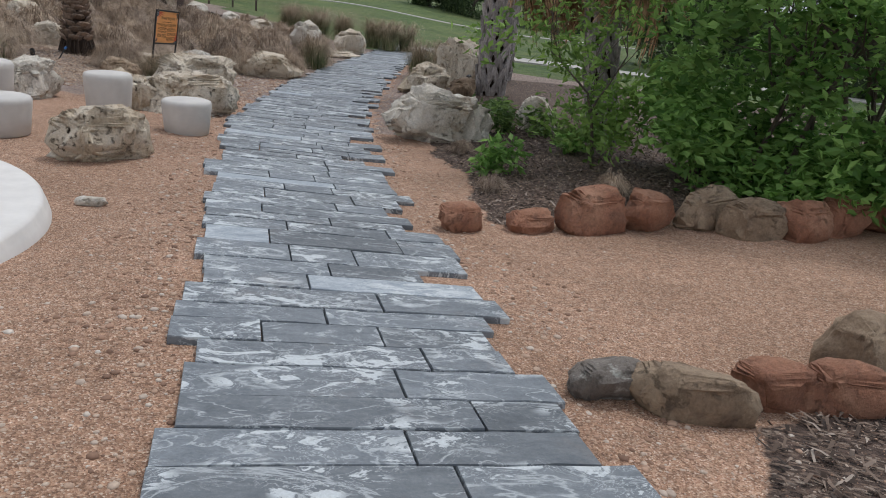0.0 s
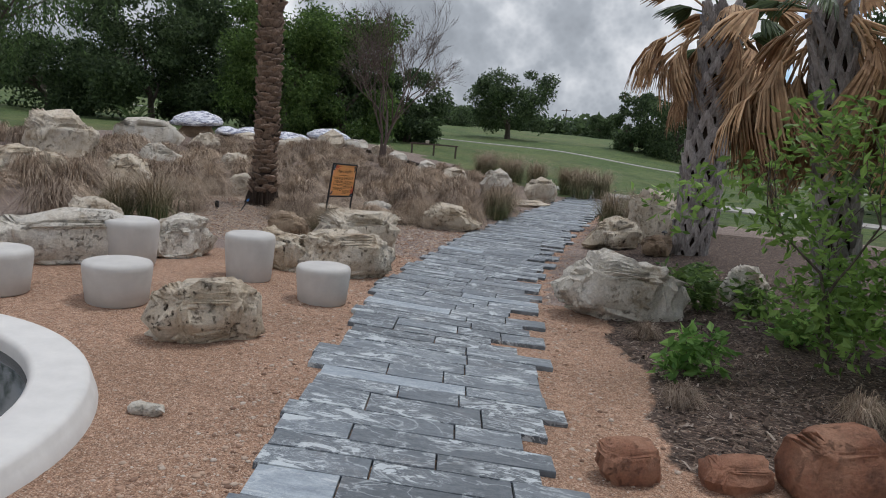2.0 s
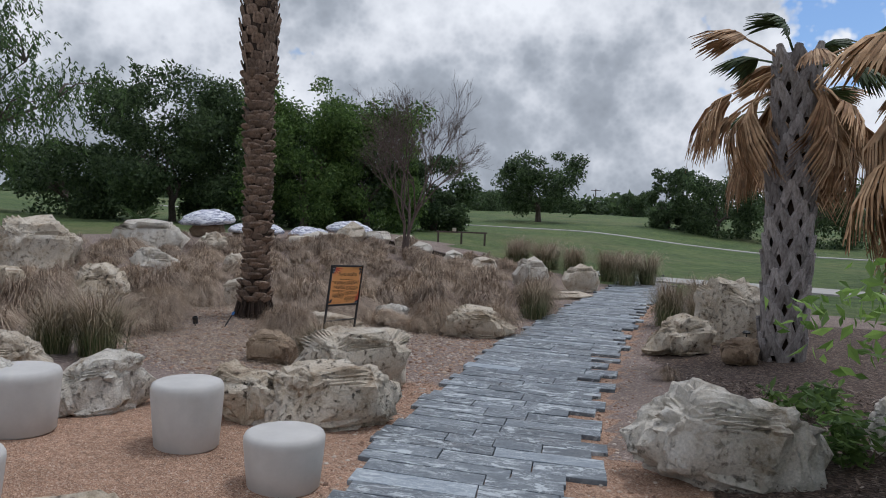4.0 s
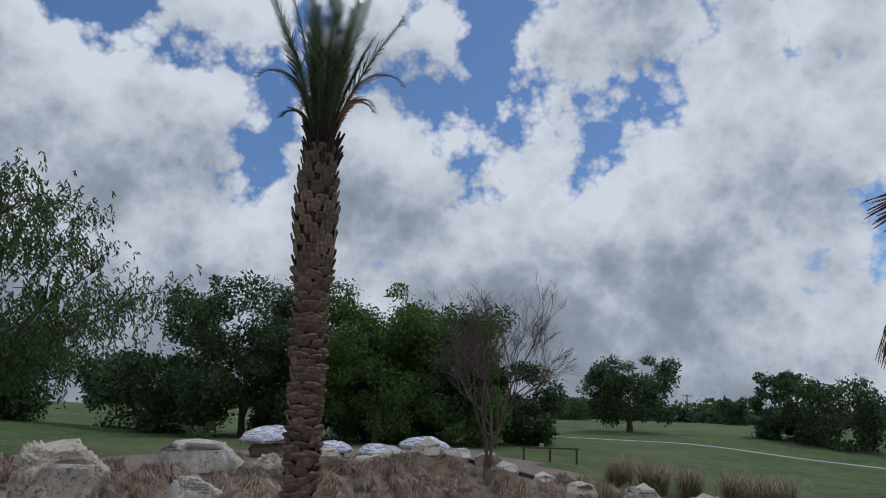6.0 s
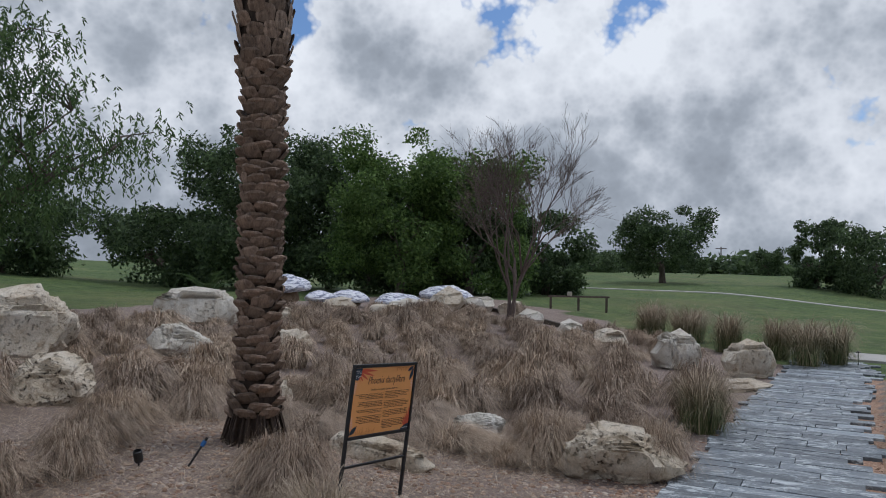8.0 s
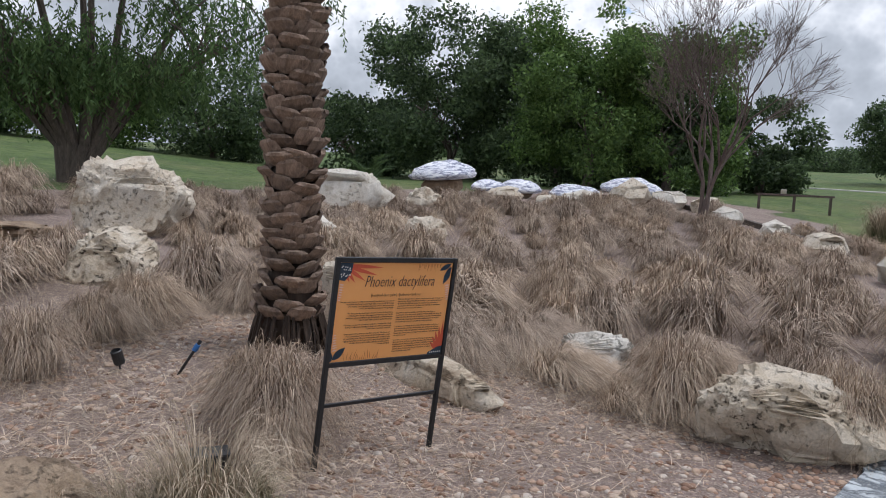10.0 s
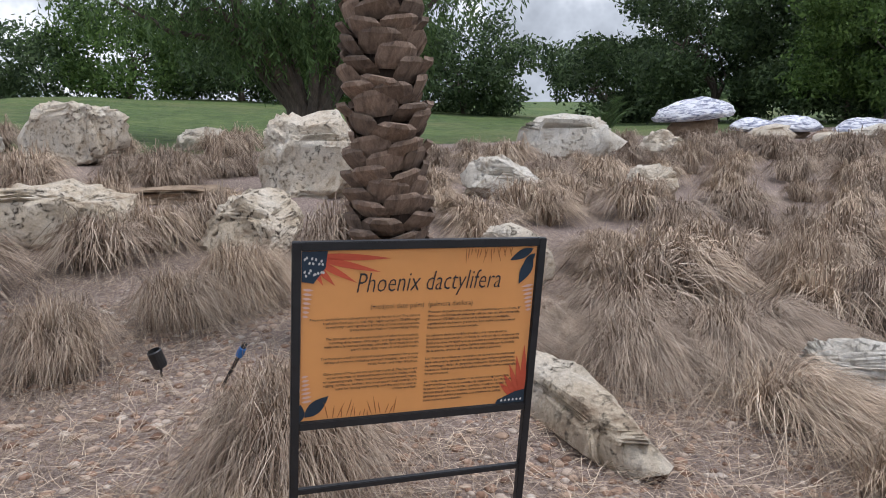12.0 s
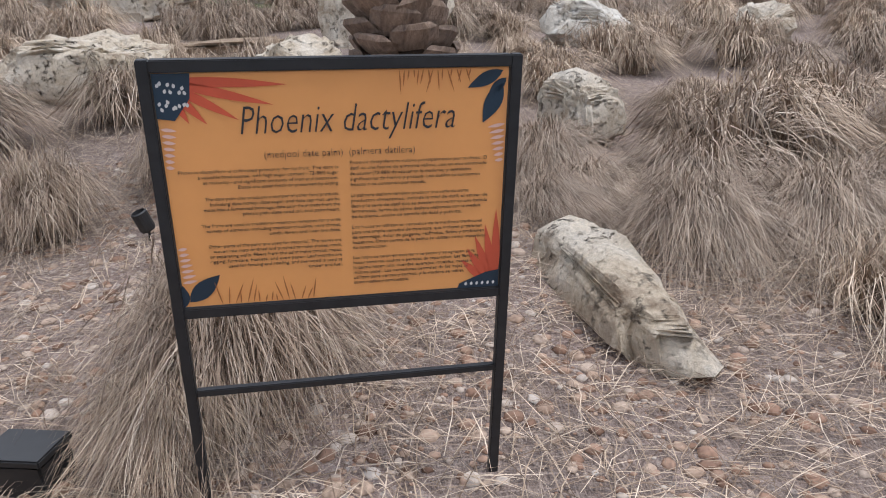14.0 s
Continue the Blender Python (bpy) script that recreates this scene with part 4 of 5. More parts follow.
def build_sabal(x, y, H, r, seed, label, lean=(0, 0), crown=True):
    z0 = height(x, y) - 0.05
    pm = thing("cabbage_palm", label, "palm tree", pose(x, y, z0, lean[0], lean[1], 0))
    rnd = random.Random(seed)
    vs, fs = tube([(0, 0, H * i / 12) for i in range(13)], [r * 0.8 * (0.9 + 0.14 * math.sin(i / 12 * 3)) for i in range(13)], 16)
    # near-black core: the shade in the lattice gaps is put into its colour
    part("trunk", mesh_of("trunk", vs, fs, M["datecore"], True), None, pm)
    # crossed, split leaf bases in a lattice; one base has two arms
    bases = []
    for var in range(3):
        lst = []
        for s in (-1, 1):
            v, f = [], []
            for t, wd in ((0, 0.33 * r), (0.35, 0.31 * r), (0.7, 0.27 * r), (1.0, 0.21 * r)):
                bb = s * (0.62 * (1 - t) - 0.04) + rnd.uniform(-0.02, 0.02)
                o = r * 0.95 + 0.025 + 0.24 * r * t
                q = Vector((o * math.cos(bb), o * math.sin(bb), 0.40 * t + rnd.uniform(-0.012, 0.012)))
                out = Vector((q.x, q.y, 0)).normalized()
                tang = Vector((-out.y, out.x, 0)) * wd * 0.85 + Vector((0, 0, 0.25 * wd * s))
                v += [q - tang - out * 0.022, q - tang * 0.7 + out * 0.012, q + tang * 0.7 + out * 0.012, q + tang - out * 0.022]
            for i in range(3):
                for k in range(4):
                    f.append((i * 4 + k, i * 4 + (k + 1) % 4, i * 4 + 4 + (k + 1) % 4, i * 4 + 4 + k))
            f += [(3, 2, 1, 0), (12, 13, 14, 15)]
            lst.append((v, f))
        v, f = join(lst)
        bases.append(mesh_of("leaf_base", v, f, M["sabalboot"]))
    z, row = -0.05, 0
    while z < H - 0.1:
        per = 7
        for j in range(per):
            a = 2 * math.pi * (j + 0.5 * (row % 2)) / per + rnd.uniform(-0.09, 0.09)
            part("leaf_base", rnd.choice(bases), None, pm).matrix_basis = pose(0, 0, z + rnd.uniform(-0.035, 0.035), rnd.uniform(-3, 3), rnd.uniform(-3, 3), math.degrees(a))
        row += 1
        z += 0.2
    if crown:
        k = 0
        for i in range(42):
            a = radians(-90) + rnd.choice((-1, 1)) * radians(rnd.uniform(48, 180))
            m = pose(0, 0, H - 0.05 - 0.3 * rnd.random()) @ Matrix.Rotation(a, 4, "Z") @ Matrix.Translation((r * 0.7, 0, 0)) @ pose(0, 0, 0, rnd.uniform(-40, 40), rnd.uniform(5, 62), 0)
            vf = place(fan(seed * 50 + i, rnd.uniform(0.7, 1.05), rnd.uniform(0.6, 1.2), 26, 105, rnd.uniform(0.3, 0.65), 1.6, 0.55), m)
            part("dead_leaf", mesh_of("dead_leaf", vf[0], vf[1], M["deadfrond"]), None, pm, "dry brown hanging fan leaf")
        for i in range(9):
            a = i * 2.4 + 0.4
            m = pose(0, 0, H - 0.1) @ Matrix.Rotation(a, 4, "Z") @ Matrix.Translation((r * 0.4, 0, 0)) @ pose(0, 0, 0, rnd.uniform(-30, 30), -rnd.uniform(5, 50), 0)
            vf = place(fan(seed * 90 + i, rnd.uniform(0.5, 0.7), 0.75, 30, 150, rnd.uniform(0.35, 0.7), 0.8, 0.8), m)
            part("leaf", mesh_of("leaf", vf[0], vf[1], M["frond" if i % 2 else "deadfrond"]), None, pm)
    return pm


build_sabal(-2.82, 13.5, 3.6, 0.22, 7, "stout cabbage palm with a grey lattice trunk and dead hanging leaves")
build_sabal(-3.42, 17.4, 3.7, 0.2, 9, "tall cabbage palm behind the stout one with bent dead leaves")
build_sabal(-0.6, 9.6, 3.0, 0.15, 8, "smaller cabbage palm in the bush with dead hanging leaves", lean=(0, -9))

# ---- leaves, bushes and trees ----


def leaf_quads(centres, n, size, seed, spread_r=1.0, flat=0.0, long=1.6):
    """Small pointed leaves scattered in ellipsoids (x, y, z, rx, ry, rz), denser near the skin."""
    g = np.random.default_rng(seed)
    c = np.array(centres)
    vol = (c[:, 3] * c[:, 4] * c[:, 5]) ** 0.7
    pick = g.choice(len(c), n, p=vol / vol.sum())
    d = g.normal(size=(n, 3))
    d /= np.linalg.norm(d, axis=1)[:, None]
    rr = g.uniform(0.25, 1.0, n) ** 0.5
    rr *= 1 + 0.18 * g.normal(size=n)
    p = c[pick, :3] + d * rr[:, None] * c[pick, 3:6] * spread_r
    ax = g.normal(size=(n, 3))
    ax[:, 2] *= 1 - flat
    ax[:, 2] -= 0.3
    ax /= np.linalg.norm(ax, axis=1)[:, None]
    nn = np.cross(ax, g.normal(size=(n, 3)))
    nn /= np.linalg.norm(nn, axis=1)[:, None]
    s = size * g.uniform(0.6, 1.35, n)[:, None]
    lift = np.cross(ax, nn) * s * 0.15
    v = np.stack([p, p + ax * s * long * 0.45 + nn * s * 0.38 + lift, p + ax * s * long, p + ax * s * long * 0.45 - nn * s * 0.38 + lift], axis=1).reshape(-1, 3)
    f = np.arange(n * 4).reshape(-1, 4)
    return v.tolist(), f.tolist()


def branches(base, height_, r0, seed, spreadf=0.9, levels=4, kids=3, up=0.35, first=0.35):
    """Recursive limbs: list of tubes, and the tips."""
    rnd = random.Random(seed)
    out, tips = [], []

    def grow(p, d, l, r, lev):
        pts = [p.copy()]
        n = 4
        for i in range(n):
            d = (d + Vector((rnd.uniform(-1, 1), rnd.uniform(-1, 1), rnd.uniform(-0.6, 1) * up)) * 0.16).normalized()
            p = p + d * l / n
            pts.append(p.copy())
        out.append(tube(pts, [r * (1 - 0.45 * i / n) for i in range(n + 1)], 7 if lev > 2 else (5 if lev > 1 else 3)))
        tips.append((pts[-1], lev))
        if lev <= 0:
            return
        for _ in range(kids if lev > 1 else kids + 1):
            a = d.orthogonal().normalized()
            a.rotate(Matrix.Rotation(rnd.uniform(0, 6.283), 3, d))
            nd = (d + a * spreadf * rnd.uniform(0.5, 1.2) + Vector((0, 0, up * 0.4))).normalized()
            q = pts[rnd.choice((2, 3, 4, 4))]
            grow(q, nd, l * rnd.uniform(0.6, 0.85), max(0.004, r * 0.55), lev - 1)
    grow(Vector(base), Vector((0, 0, 1)), height_ * first, r0, levels)
    return out, tips


def broad_tree(name, x, y, h, w, mat, seed, label, n=9000, leaf=0.2, low=0.18, group="", trunk=0.22, clumps=60, fill=1.0):
    rnd = random.Random(seed)
    tr = thing(name, label, "tree", pose(x, y, height(x, y) - 0.1), group)
    br, tips = branches((0, 0, 0), h * 0.8, trunk, seed, 1.0, 3, 3, 0.3, 0.3)
    v, f = join(br)
    part("trunk", mesh_of("trunk", v, f, M["bark"]), None, tr)
    cs = []
    for i in range(clumps):
        a, t = rnd.uniform(0, 6.283), rnd.random()
        q = math.sqrt(rnd.random())
        zz = low + (1 - low) * t
        prof = math.sin(math.pi * min(1, (0.16 + 0.84 * (1 - t) ** 0.62)))**0.6 if t > 0.35 else 0.72 + 0.7 * t
        r = w / 2 * max(0.25, min(1, prof)) * (0.35 + 0.6 * q)
        s = rnd.uniform(0.09, 0.17) * w * fill
        cs.append((r * math.cos(a), r * math.sin(a), h * zz - s * 0.4, s, s, s * rnd.uniform(0.6, 0.85)))
    v, f = leaf_quads(cs, n, leaf * 1.2, seed, 1.0, 0.0, 1.5)
    part("crown", mesh_of("crown", v, f, M[mat]), None, tr)
    return tr


def build_bush():
    x, y = 1.4, 8.05
    z0 = height(x, y)
    bs = thing("bush", "large dense green leafy bush behind the border stones", "bush", pose(x, y, z0))
    rnd = random.Random(5)
    for i in range(9):
        a = i * 0.7
        br, _ = branches((0.6 * math.cos(a), 0.6 * math.sin(a), 0), 2.6, 0.03, 100 + i, 0.7, 2, 3, 0.3, 0.5)
        v, f = join(br)
        part("stem", mesh_of("stem", v, f, M["bark"]), None, bs)
    cs = []
    for i in range(110):
        a, t = rnd.uniform(0, 6.283), rnd.random()
        w = 1.35 * (0.8 + 0.45 * math.sin(math.pi * min(1, t * 0.85 + 0.1)))
        r = w * math.sqrt(rnd.random()) * 0.95
        s = rnd.uniform(0.26, 0.42)
        cs.append((r * math.cos(a), r * math.sin(a) * 0.95, 0.05 + 3.1 * t ** 1.25, s, s, s * 0.8))
    v, f = leaf_quads(cs, 25000, 0.072, 9, 1.05, 0.6, 1.6)
    part("foliage", mesh_of("foliage", v, f, M["bush"]), None, bs)
    # a lighter, open shrub between the small palm and the path
    b2 = thing("shrub", "airy light green shrub beside the small palm", "shrub", pose(-0.6, 7.85, height(-0.6, 7.85)))
    br, _ = branches((0, 0, 0), 1.5, 0.02, 44, 0.9, 3, 3, 0.3, 0.5)
    v, f = join(br)
    part("stem", mesh_of("stem", v, f, M["bark"]), None, b2)
    cs = [(rnd.gauss(0, 0.38), rnd.gauss(0, 0.3), rnd.uniform(0.3, 1.9), 0.28, 0.28, 0.2) for _ in range(30)]
    v, f = leaf_quads(cs, 2600, 0.05, 10, 1.15, 0.3, 1.8)
    part("foliage", mesh_of("foliage", v, f, M["shrub"]), None, b2)


build_bush()

# the tree line behind the bank
LINE = "trees of the far tree line"
broad_tree("live_oak", -35.6, 29.3, 7.9, 8.0, "oak", 21, "tall dark green live oak in the tree line", 30000, 0.12, 0.2, LINE)
broad_tree("live_oak", -35.1, 33.0, 6.6, 6.6, "oak", 45, "dark live oak filling the tree line", 22000, 0.12, 0.14, LINE)
broad_tree("elm", -26.9, 30.2, 7.2, 6.0, "elm", 23, "lighter green elm in the tree line", 26000, 0.10, 0.14, LINE)
broad_tree("elm", -25.2, 33.0, 6.7, 6.2, "elm", 33, "rounded green elm in the tree line", 26000, 0.10, 0.12, LINE)
broad_tree("live_oak", -27.5, 33.8, 5.2, 6.5, "oak", 22, "dark live oak behind the elms", 18000, 0.12, 0.1, LINE)
broad_tree("live_oak", -24.7, 38.3, 4.4, 4.6, "oak", 24, "dark live oak behind the bare tree", 12000, 0.12, 0.08, LINE)
broad_tree("live_oak", -30.5, 31.6, 5.0, 6.0, "oak", 36, "low dark live oak in the tree line", 15000, 0.12, 0.12, LINE)
broad_tree("live_oak", -47.6, 81.8, 2.5, 6.5, "oak", 46, "low dark trees far across the lawn", 5000, 0.16, 0.02, LINE)
broad_tree("live_oak", -41.4, 27.0, 4.4, 7.0, "oak", 47, "dark live oak in the tree line", 14000, 0.14, 0.16, LINE)
broad_tree("live_oak", -46, 20.5, 5.2, 8.5, "oak", 26, "dark live oak in the tree line", 14000, 0.15, 0.2, LINE)
broad_tree("elm", -48, 14.5, 4.8, 8.5, "elm", 27, "green elm in the tree line", 14000, 0.15, 0.18, LINE)
broad_tree("live_oak", -50, 8.5, 4.6, 8.5, "oak", 28, "dark live oak in the tree line", 14000, 0.15, 0.16, LINE)
broad_tree("elm", -50, 2.5, 5.2, 8.5, "elm", 29, "green elm in the tree line", 14000, 0.15, 0.16, LINE)
broad_tree("live_oak", -49, -4, 6.0, 9.5, "oak", 37, "dark green tree in the tree line", 14000, 0.15, 0.16, LINE)
broad_tree("elm", -46, -11, 6.5, 9, "elm", 38, "green elm in the tree line", 14000, 0.15, 0.16, LINE)
broad_tree("oak_tree", -29.3, 61.0, 5.9, 7.6, "oak", 30, "single broad oak standing on the lawn", 15000, 0.13, 0.27, "", 0.3, 40, 0.85)
broad_tree("live_oak", -32.6, 95.2, 3.2, 3.3, "oak", 31, "small dark tree far across the lawn", 4000, 0.16, 0.03, LINE)
broad_tree("live_oak", -19.1, 63.9, 4.9, 3.7, "oak", 32, "dark tree mass at the edge of the lawn", 9000, 0.14, 0.02, LINE)
broad_tree("live_oak", -15.1, 62.8, 4.6, 6.4, "oak", 34, "low dark trees at the edge of the lawn", 11000, 0.14, 0.02, LINE)
broad_tree("live_oak", -8.5, 63, 5.0, 8, "oak", 39, "low dark trees at the edge of the lawn", 11000, 0.14, 0.02, LINE)
broad_tree("live_oak", 2.2, 34, 9.0, 8.0, "oak", 35, "dark tree behind the palms", 22000, 0.13, 0.1, LINE)
broad_tree("live_oak", 9, 30, 7.5, 8.0, "oak", 40, "dark tree behind the palms", 14000, 0.16, 0.06, LINE)


def far_woods():
    """A low hedge of far trees along the horizon."""
    rnd = random.Random(3)
    cs = []
    for i in range(150):
        a = radians(-62 + 104 * i / 149 + rnd.uniform(-0.4, 0.4))
        d = rnd.uniform(135, 165)
        x, y = d * math.sin(a), d * math.cos(a)
        r = rnd.uniform(1.4, 3.0)
        cs.append((x, y, height(x, y) + r * 0.5, r * 1.5, r * 1.5, r * 0.8))
    v, f = leaf_quads(cs, 26000, 0.85, 3)
    tagged(new("far_woods", mesh_of("far_woods", v, f, M["oak"])), "low dark woods along the horizon", "woods", kind="stuff")


far_woods()


def build_pepper():
    x, y = -22.2, 10.95
    tr = thing("pepper_tree", "leaning tree with drooping feathery green branches", "tree", pose(x, y, height(x, y) - 0.1))
    rnd = random.Random(15)
    limbs = []
    tips = []
    for i, (dx, dy, h) in enumerate(((-1.2, -2.6, 5.4), (0.3, 1.8, 6.0), (0.8, 3.2, 4.6), (0.5, -1.0, 6.3), (-0.6, 0.6, 6.4), (1.6, 0.6, 5.4), (-0.6, -4.0, 4.6), (0.2, 4.3, 3.8), (1.0, -2.6, 5.6), (0.6, -3.4, 3.0), (0.8, 2.5, 2.9), (1.3, -1.6, 3.1))):
        p = [Vector((0, 0, 0)), Vector((0.1 * dx, 0.1 * dy + 0.3, 0.9)), Vector((0.35 * dx, 0.35 * dy + 0.25, 2.2)), Vector((0.7 * dx, 0.7 * dy, 0.8 * h)), Vector((dx, dy, h))]
        limbs.append(tube(p, [0.17, 0.12, 0.09, 0.05, 0.02], 7))
        for q in p[2:]:
            for _ in range(5):
                e = q + Vector((rnd.uniform(-1, 1), rnd.uniform(-1.1, 1.1), rnd.uniform(0.1, 0.8)))
                limbs.append(tube([q, (q + e) / 2 + Vector((0, 0, 0.2)), e], [0.03, 0.02, 0.01], 4))
                tips.append(e)
    v, f = join(limbs)
    part("trunk", mesh_of("trunk", v, f, M["bark"]), None, tr)
    vs, fs = [], []
    for e in tips:
        for _ in range(20):
            p = e + Vector((rnd.gauss(0, 0.45), rnd.gauss(0, 0.5), rnd.gauss(0.0, 0.3)))
            l = rnd.uniform(0.3, 1.1)
            n = int(l * 15)
            sway = Vector((rnd.uniform(-0.2, 0.2), rnd.uniform(-0.2, 0.2), 0))
            for i in range(n):
                t = i / n
                c = p + sway * t * l + Vector((0, 0, -l * t ** 1.2 + 0.25 * t))
                d = Vector((rnd.gauss(0, 1), rnd.gauss(0, 1), -1.2)).normalized() * rnd.uniform(0.1, 0.2)
                s = d.orthogonal().normalized() * 0.02
                o = len(vs)
                vs += [c, c + d * 0.5 + s, c + d, c + d * 0.5 - s]
                fs.append((o, o + 1, o + 2, o + 3))
    part("crown", mesh_of("crown", vs, fs, M["pepper"]), None, tr)


build_pepper()


def build_bare_tree():
    x, y = -16.0, 23.7
    tr = thing("bare_tree", "leafless small tree with fine reddish grey twigs", "tree", pose(x, y, height(x, y) - 0.05, 0, 5, 0))
    lst = []
    for i in range(3):
        br, _ = branches((0.06 * i, 0, 0), 5.6, 0.06, 210 + i, 0.62, 6, 3, 0.5, 0.34)
        lst += br[1:]
        part("trunk", mesh_of("trunk", *br[0], M["twig"]), None, tr)
    v, f = join(lst)
    part("branchwork", mesh_of("branchwork", v, f, M["twig"]), None, tr)


build_bare_tree()

# ---- foil-covered mushroom stones ----


def build_mushroom(x, y, r, h, stem, seed, label, lift=0.0):
    g = height(x, y)
    t = thing("mushroom_sculpture", label, "sculpture", pose(x, y, g, 0, 0, seed * 40))
    part("stem", rock_mesh((stem * 2.0, stem * 1.7, max(0.06, h - 0.05) * 1.55), seed + 90, M["tanstone"], 3, 0.8, 0.08), None, t, "tan stone block under the cap")
    bm = lathe([(0, 0), (r * 0.6, 0), (r * 0.96, 0.03), (r, 0.10 * r + 0.03), (r * 0.93, 0.24 * r), (r * 0.7, 0.40 * r), (r * 0.4, 0.5 * r), (0, 0.54 * r)], 40)
    bmesh.ops.subdivide_edges(bm, edges=bm.edges, cuts=1, use_grid_fill=True)
    for v in bm.verts:
        v.co += v.co.normalized() * 0.07 * r * noise.fractal(Vector((v.co.x * 2.4, v.co.y * 2.4, v.co.z * 9)) + Vector((seed, 0, 0)), 0.9, 2.2, 4)
    cap = part("cap", bm, M["foil"], t, "crumpled silvery white cover over the cap", True)
    cap.matrix_basis = pose(0, 0, h, 4, -3, 0)


G_M = [(-20.5, 19.4, 0.85, 0.40, 0.5, 1, "mushroom stone with a crumpled silvery cover on a tan block"),
       (-20.6, 20.9, 0.5, 0.16, 0.35, 2, "low mushroom stone under a crumpled silvery cover"),
       (-20.4, 21.8, 0.6, 0.16, 0.4, 3, "low mushroom stone under a crumpled silvery cover"),
       (-19.8, 23.3, 0.78, 0.03, 0.4, 4, "flat mushroom stone under a crumpled silvery cover"),
       (-19.6, 25.2, 0.9, 0.22, 0.6, 5, "large mushroom stone under a crumpled silvery cover")]
for gm in G_M:
    build_mushroom(*gm)
for i, (x, y, sx, sy, sz) in enumerate([(-19.2, 20.4, 0.9, 0.7, 0.4), (-18.6, 22.4, 1.2, 0.8, 0.4), (-18.5, 24.0, 1.1, 0.8, 0.75), (-18.2, 25.2, 1.1, 0.8, 0.55), (-17.4, 25.6, 1.1, 0.7, 0.45),
                                        (-13.8, 23.4, 1.2, 0.7, 0.4), (-12.2, 22.6, 1.1, 0.7, 0.45), (-15.6, 24.0, 1.0, 0.7, 0.4), (-17.6, 20.6, 0.9, 0.7, 0.4)]):
    rock(x, y, (sx, sy, sz), 60 + 13 * i, 110 + i, "pale" if i % 2 else "lime", "pale limestone block along the edge of the bank", group="edge blocks", block=0.75, sub=3)



def small_rail(x, y, rz):
    rl = thing("low_rail", "low grey wooden rail with a small plaque beside the lawn", "rail", pose(x, y, height(x, y), 0, 0, rz))
    for sx in (-0.95, 0.0, 0.95):
        part("post", box(bmesh.new(), (0.08, 0.08, 0.5), pose(sx, 0, 0.2), 0.008), M["bark"], rl)
    part("top_rail", box(bmesh.new(), (2.1, 0.09, 0.06), pose(0, 0, 0.48), 0.008), M["twig"], rl)
    part("plaque", box(bmesh.new(), (0.16, 0.02, 0.14), pose(-0.3, -0.05, 0.58, 20, 0, 0), 0.004), M["pale"], rl, "small pale plaque")


small_rail(-17.4, 29.6, 32)
strip("edging", [(-18.6, 25.9), (-16.6, 25.2), (-14.6, 24.4), (-12.6, 23.4)], 0.14, 0.12, M["bark"], "dark timber edging along the dry bank", "edging")


def seedling_palm(x, y):
    sp = thing("young_palm", "small young palm with arching pale green fronds", "palm", pose(x, y, height(x, y)))
    rnd = random.Random(2)
    for i in range(9):
        m = pose(0, 0, 0.05) @ Matrix.Rotation(i * 2.4, 4, "Z") @ pose(0, 0, 0, 0, -rnd.uniform(50, 82), 0)
        vf = place(pinnate(rnd.uniform(0.9, 1.3), 1.5, 400 + i, 0.3, 0.25, 30), m)
        part("frond", mesh_of("frond", vf[0], vf[1], M["pepper"]), None, sp)


seedling_palm(-21.9, 18.0)


def utility_pole(x, y, hgt):
    up = thing("utility_pole", "far wooden utility pole with one cross arm", "pole", pose(x, y, height(x, y)), "utility poles")
    part("pole", lathe([(0.14, 0), (0.1, hgt), (0, hgt)], 8), M["twig"], up)
    part("cross_arm", box(bmesh.new(), (1.9, 0.12, 0.14), pose(0, 0, hgt - 0.3, 0, 0, 20), 0.01), M["twig"], up)


utility_pole(-57.4, 144.0, 5.2)
utility_pole(-40.5, 148.0, 4.8)

# ---- dry grass ----


